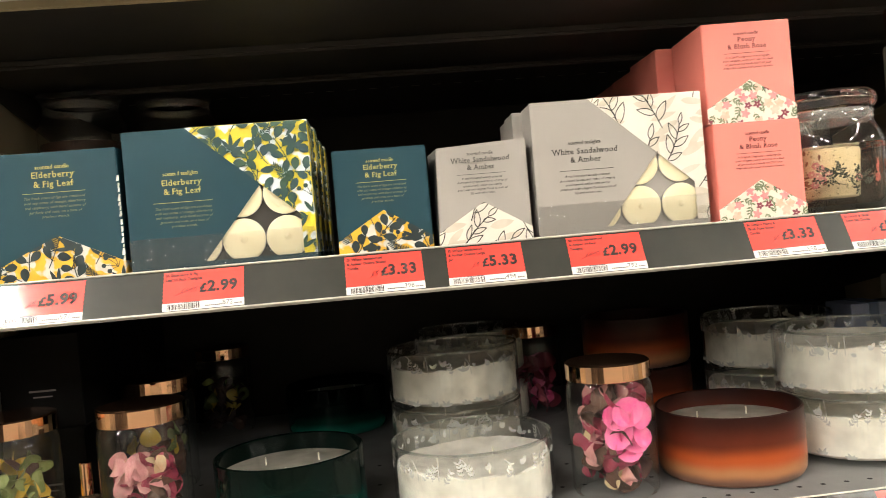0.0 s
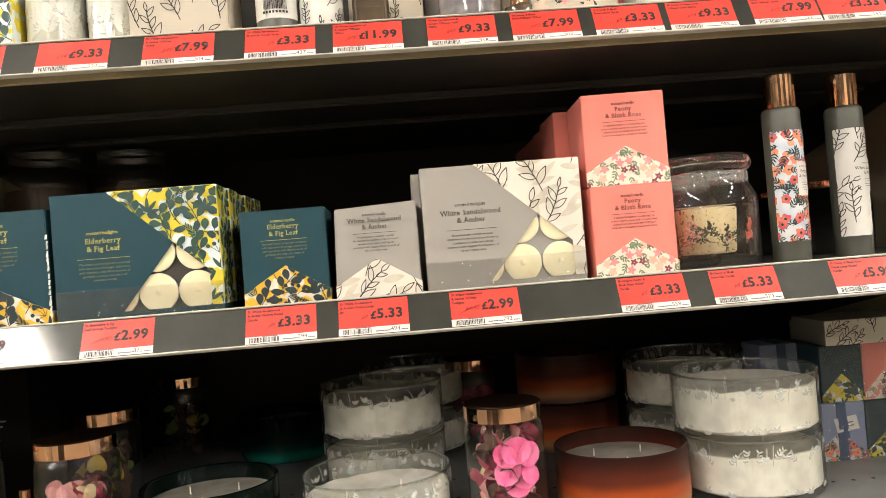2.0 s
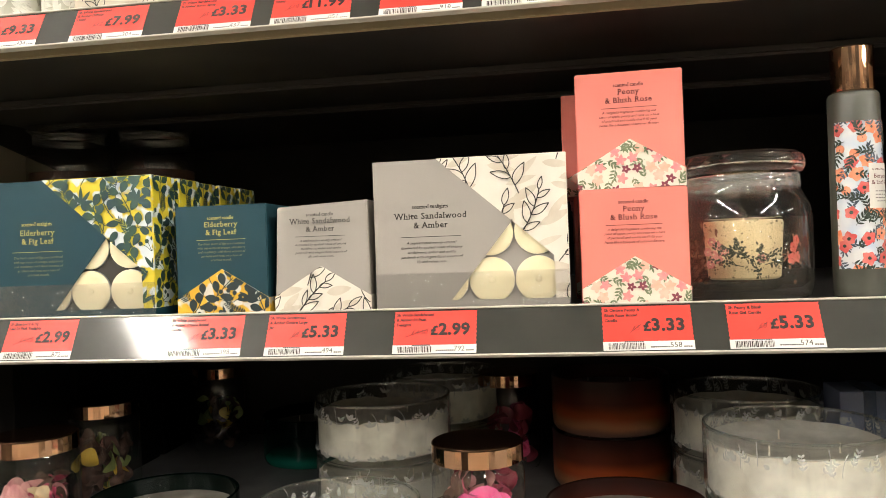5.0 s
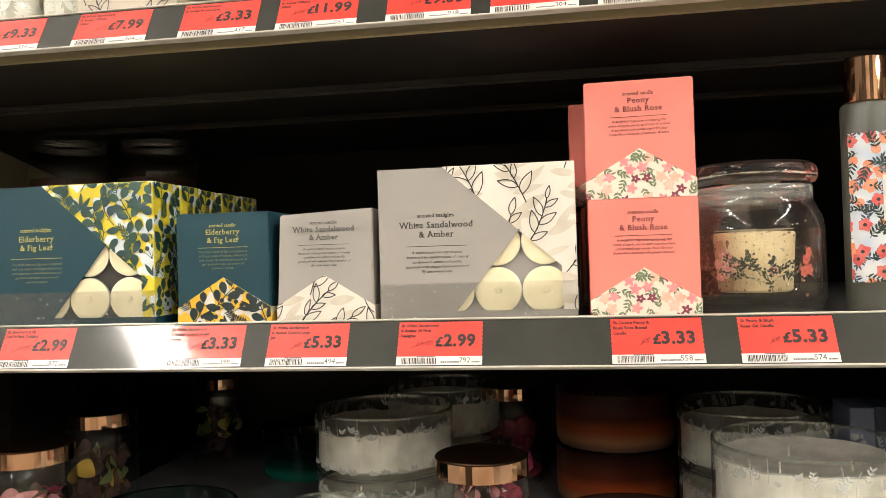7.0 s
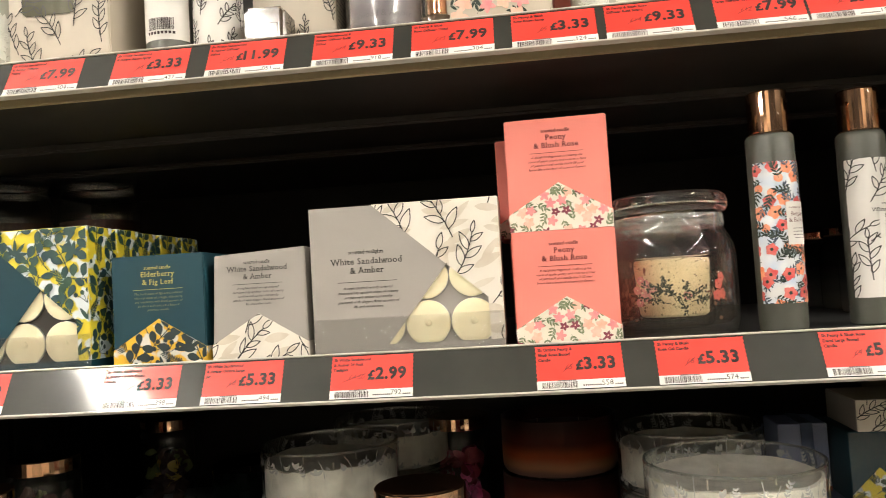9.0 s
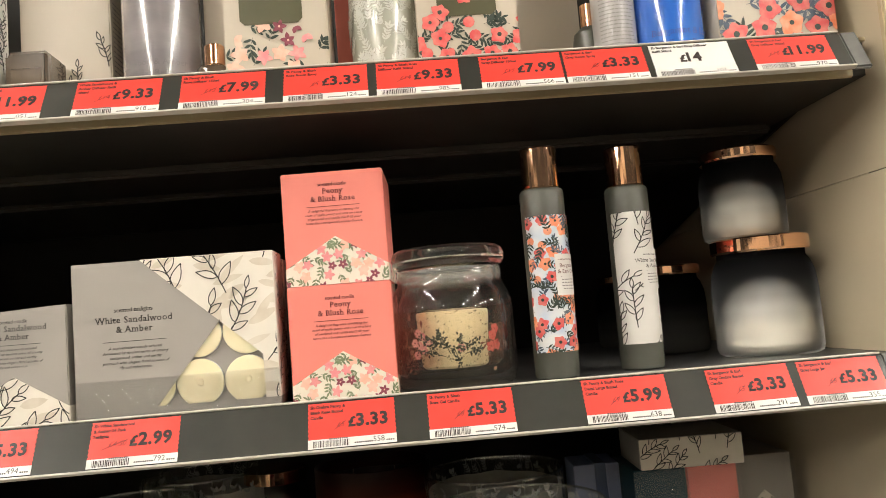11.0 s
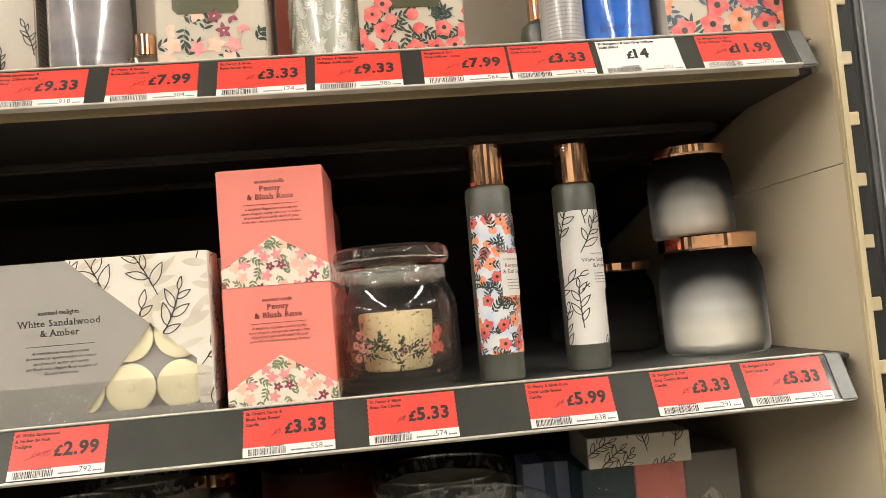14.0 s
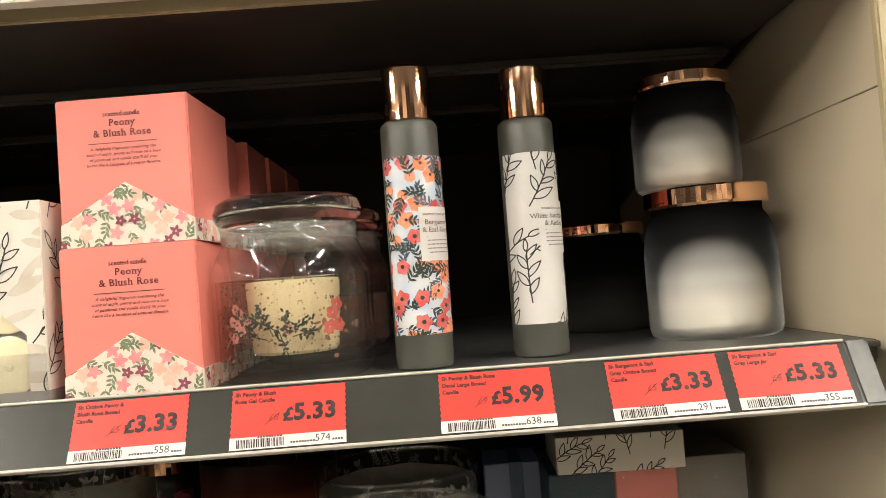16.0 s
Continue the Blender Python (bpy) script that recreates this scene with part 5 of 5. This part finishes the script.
F = 0.703
tile = diffuser_box(at3(-0.305, F, TOP), "teal and yellow fig leaf diffuser box", (0.066, 0.06, 0.15), None, fig_print(401, 0, 0, 0.066, 0.09), FIGLEAF, 401, wall=FIG)
for x, s in ((-0.2085, 402), (-0.148, 403)):
    g = cylinder_bottle(at3(x, 0.736, TOP), "clear bottle with a frosted leaf sleeve", 0.028, 0.14, SILVERSLEEVE)
    rr = random.Random(s)
    lv = []
    for k in range(26):
        lv += sprig_solid(rr.uniform(-0.045, 0.045), rr.uniform(-0.01, 0.11), 0.026, rr.uniform(0.8, 2.3), 0.014, rr, 0.36, 2)
    part("leaf_print", art(lv, [[(-0.05, 0.001), (0.05, 0.001), (0.05, 0.13), (-0.05, 0.13)]], 0.0003, 0.028), SLEEVELEAF, g)
diffuser_box(at3(-0.126, F, TOP), "ivory diffuser box with black leaf lines", (0.097, 0.07, 0.16), (0.014, 0.052, 0.064, 0.13), sandal_print(404, 0.0, -0.01, 0.1, 0.05, 0.017), SANDINK, 404)
bc = cylinder_bottle(at3(0.016, 0.728, TOP), "pale grey bottle with a white barcode label", 0.0215, 0.12, FROST)
bm = bmesh.new()
cols = []
for i in range(17):
    a = -1.3 + 2.6 * i / 16
    cols.append([bm.verts.new((0.0217 * math.sin(a), -0.0217 * math.cos(a), z)) for z in (0.021, 0.11)])
for a, b in zip(cols, cols[1:]):
    bm.faces.new((a[0], b[0], b[1], a[1]))
part("label_paper", bm, LABELWHITE, bc, "white label with barcode", True)
rr = random.Random(9)
bars, u = [], -0.011
while u < 0.013:
    w = rr.choice((0.0004, 0.0006, 0.0009))
    bars.append([(u, 0.03), (u + w, 0.03), (u + w, 0.041), (u, 0.041)])
    u += w + rr.choice((0.0004, 0.0006))
for k in range(8):
    bars.append([(-0.012 + 0.0033 * k, 0.026), (-0.0098 + 0.0033 * k, 0.026), (-0.0098 + 0.0033 * k, 0.0285), (-0.012 + 0.0033 * k, 0.0285)])
part("barcode", art(bars, None, 0.0006, 0.0217), INK, bc)
sl = cylinder_bottle(at3(0.061, 0.731, TOP), "ivory sleeve bottle with black leaf lines", 0.0225, 0.13, LABELWHITE)
part("leaf_print", art(sandal_print(405, -0.035, 0, 0.035, 0.12, 0.0105), [[(-0.035, 0.002), (0.035, 0.002), (0.035, 0.125), (-0.035, 0.125)]], 0.0003, 0.0225), SANDINK, sl)


def diffuser_bottle(at, label, r, h, mat):
    t = thing("diffuser_bottle", label, "diffuser bottle", at, "diffuser bottles")
    part("bottle", box(-r, -r, 0, r, r, h, 0.004, 3), mat, t, smooth=True)
    part("liquid", box(-r + 0.006, -r - 0.0004, 0.004, r - 0.006, -r + 0.001, h * 0.62, 0.0004, 1), BROWN, t)
    return t


diffuser_bottle(at3(0.112, 0.724, TOP), "smoky brown square diffuser bottle", 0.0185, 0.0415, BROWN)
leafbox = diffuser_box(at3(0.088, 0.748, TOP), "ivory diffuser box with grey side text", (0.079, 0.06, 0.16), None, sandal_print(406, 0.04, -0.01, 0.085, 0.03, 0.012), SANDINK, 406)
bars = []
for k in range(22):
    v = 0.004 + 0.0045 * k
    x = 0.006
    while x < 0.05:
        w = rr.uniform(0.002, 0.006)
        bars.append([(x, v), (x + w, v), (x + w, v + 0.0012), (x, v + 0.0012)])
        x += w + 0.0012
part("side_text", art(bars, None, 0.0002), PALE_INK, leafbox, at=Matrix.Translation((0.079, 0, 0)) @ pose(0, 0, 0, 0, 0, 90) @ FACE)
diffuser_box(at3(0.17, 0.775, TOP), "narrow grey edged ivory box", (0.016, 0.06, 0.085), None, None, None, 0, wall=STONE)
vi = cylinder_bottle(at3(0.2155, 0.738, TOP), "grey violet refill bottle with faint lettering", 0.0335, 0.15, VIOLET)
lettering("Sandalwood & Amber\nDiffuser Refill", 0.0075, vi, FAINT, None, "faint_name", wrap=(0.0336, -0.004, 0.022))
diffuser_box(at3(0.2508, 0.743, TOP), "plain cream carton standing behind", (0.024, 0.08, 0.17), None, None, None, 0)
sb = thing("room_spray_small", "small clear bottle with a copper cap", "spray bottle", at3(0.264, 0.718, TOP), "")
part("bottle", lathe([(0.015, 0), (0.0165, 0.001), (0.0165, 0.014), (0.015, 0.018), (0.01, 0.0205), (0.008, 0.021)], 40), BROWN, sb, smooth=True)
part("cap", lathe([(0.0083, 0.021), (0.0086, 0.0215), (0.0086, 0.038), (0.0078, 0.039)], 40), COPPER, sb, "copper cap", True)
diffuser_box(at3(0.276, F, TOP), "cream diffuser box with pink peony flowers", (0.087, 0.06, 0.16), (0.014, 0.0495, 0.0665, 0.13), thinned(peony_print(407, 0, 0, 0.087, 0.06, 0.0108), 0.06, 40, 1), {**PEONY_INKS, "leaf": LEAF_DARK}, 407)
diffuser_box(at3(0.3665, 0.752, TOP), "coral and cream carton standing behind", (0.02, 0.06, 0.16), None, None, None, 0, wall=PINK)
fs = cylinder_bottle(at3(0.411, 0.736, TOP), "silver sage leaf sleeve refill bottle", 0.0305, 0.15, SILVERSLEEVE)
lv = []
rr = random.Random(12)
for k in range(120):
    lv += sprig_solid(rr.uniform(-0.05, 0.045), rr.uniform(-0.005, 0.12), 0.015, rr.uniform(0.6, 2.5), 0.0052, rr, 0.3, 2, 0.0003)
part("leaf_print", art(lv, [[(-0.05, 0.001), (0.036, 0.001), (0.036, 0.14), (-0.05, 0.14)]], 0.0003, 0.0305), SLEEVELEAF, fs)
bars = []
for k in range(26):
    bars.append([(0.036, 0.012 + 0.0026 * k), (0.036 + rr.uniform(0.003, 0.007), 0.012 + 0.0026 * k), (0.041, 0.0133 + 0.0026 * k), (0.036, 0.0133 + 0.0026 * k)])
part("side_text", art(bars, None, 0.0006, 0.0305), PALE_INK, fs)
diffuser_box(at3(0.4385, F, TOP), "cream diffuser box with red poppy flowers", (0.0865, 0.07, 0.16), (0.018, 0.0465, 0.0685, 0.13), thinned(bergamot_print(408, 0, 0, 0.087, 0.1, 0.0155, 0.8), 0.078, 38, 2), {**BERG_INKS, "orange": PETAL_RED, "navy": LEAF_DARK}, 408)
diffuser_box(at3(0.525, 0.79, TOP), "plain cream carton standing behind", (0.075, 0.09, 0.17), None, None, None, 0)
cs = cylinder_bottle(at3(0.5965, 0.745, TOP), "small clear bottle with a sloped shoulder", 0.0155, 0.03, FROST, "diffuser_bottle", "diffuser bottle")
tx = cylinder_bottle(at3(0.6145, 0.727, TOP), "clear grey bottle with a pale text label", 0.019, 0.12, TEXTGREY)
bars = []
for k in range(22):
    v, x = 0.012 + 0.0034 * k, -0.018
    while x < 0.012:
        w = rr.uniform(0.0015, 0.004)
        bars.append([(x, v), (x + w, v), (x + w, v + 0.0009), (x, v + 0.0009)])
        x += w + 0.0007
part("fine_print", art(bars, None, 0.0003, 0.019), PALE_INK, tx)
dm = [(0.004, 0.004), (0.009, 0.009), (0.004, 0.014), (-0.001, 0.009)]
part("warning_diamond", art(stroke(dm + dm[:1], 0.0009), None, 0.0007, 0.019), PETAL_RED, tx, "red warning diamond")
bl = cylinder_bottle(at3(0.664, 0.735, TOP), "cobalt blue refill bottle with dark lettering", 0.033, 0.15, BLUE)
lettering("Bergamot & Earl\nDiffuser Refill", 0.0085, bl, FAINT_BLUE, None, "name", wrap=(0.0331, 0.004, 0.019))
diffuser_box(at3(0.699, F, TOP), "ivory diffuser box with red and orange poppies", (0.104, 0.08, 0.16), None, bergamot_print(409, 0, 0, 0.105, 0.09, 0.0225, 0.85), BERG_INKS, 409)

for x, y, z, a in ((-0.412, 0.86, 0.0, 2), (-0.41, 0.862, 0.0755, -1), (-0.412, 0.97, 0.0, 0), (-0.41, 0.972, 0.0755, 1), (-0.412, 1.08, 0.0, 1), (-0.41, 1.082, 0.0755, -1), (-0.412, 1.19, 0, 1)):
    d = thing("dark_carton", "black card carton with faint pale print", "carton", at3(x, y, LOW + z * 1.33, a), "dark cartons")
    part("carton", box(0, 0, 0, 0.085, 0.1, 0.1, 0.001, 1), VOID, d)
    part("faint_print", art([[(0.03, 0.04), (0.058, 0.04), (0.058, 0.042), (0.03, 0.042)], [(0.034, 0.034), (0.054, 0.034), (0.054, 0.0355), (0.034, 0.0355)]]), PALE_INK, d, at=face_at(0, -0.0003, 0))

mini = thing("diffuser_bottle", "small dark bottle with a thin copper cap", "diffuser bottle", at3(-0.302, 0.79, LOW), "diffuser bottles")
part("bottle", lathe([(0.012, 0), (0.0135, 0.001), (0.0135, 0.038), (0.011, 0.044), (0.006, 0.046)], 32), BROWN, mini, smooth=True)
part("cap", lathe([(0.0056, 0.046), (0.0058, 0.0465), (0.0058, 0.077), (0.0052, 0.078)], 24), COPPER, mini, "thin copper cap")
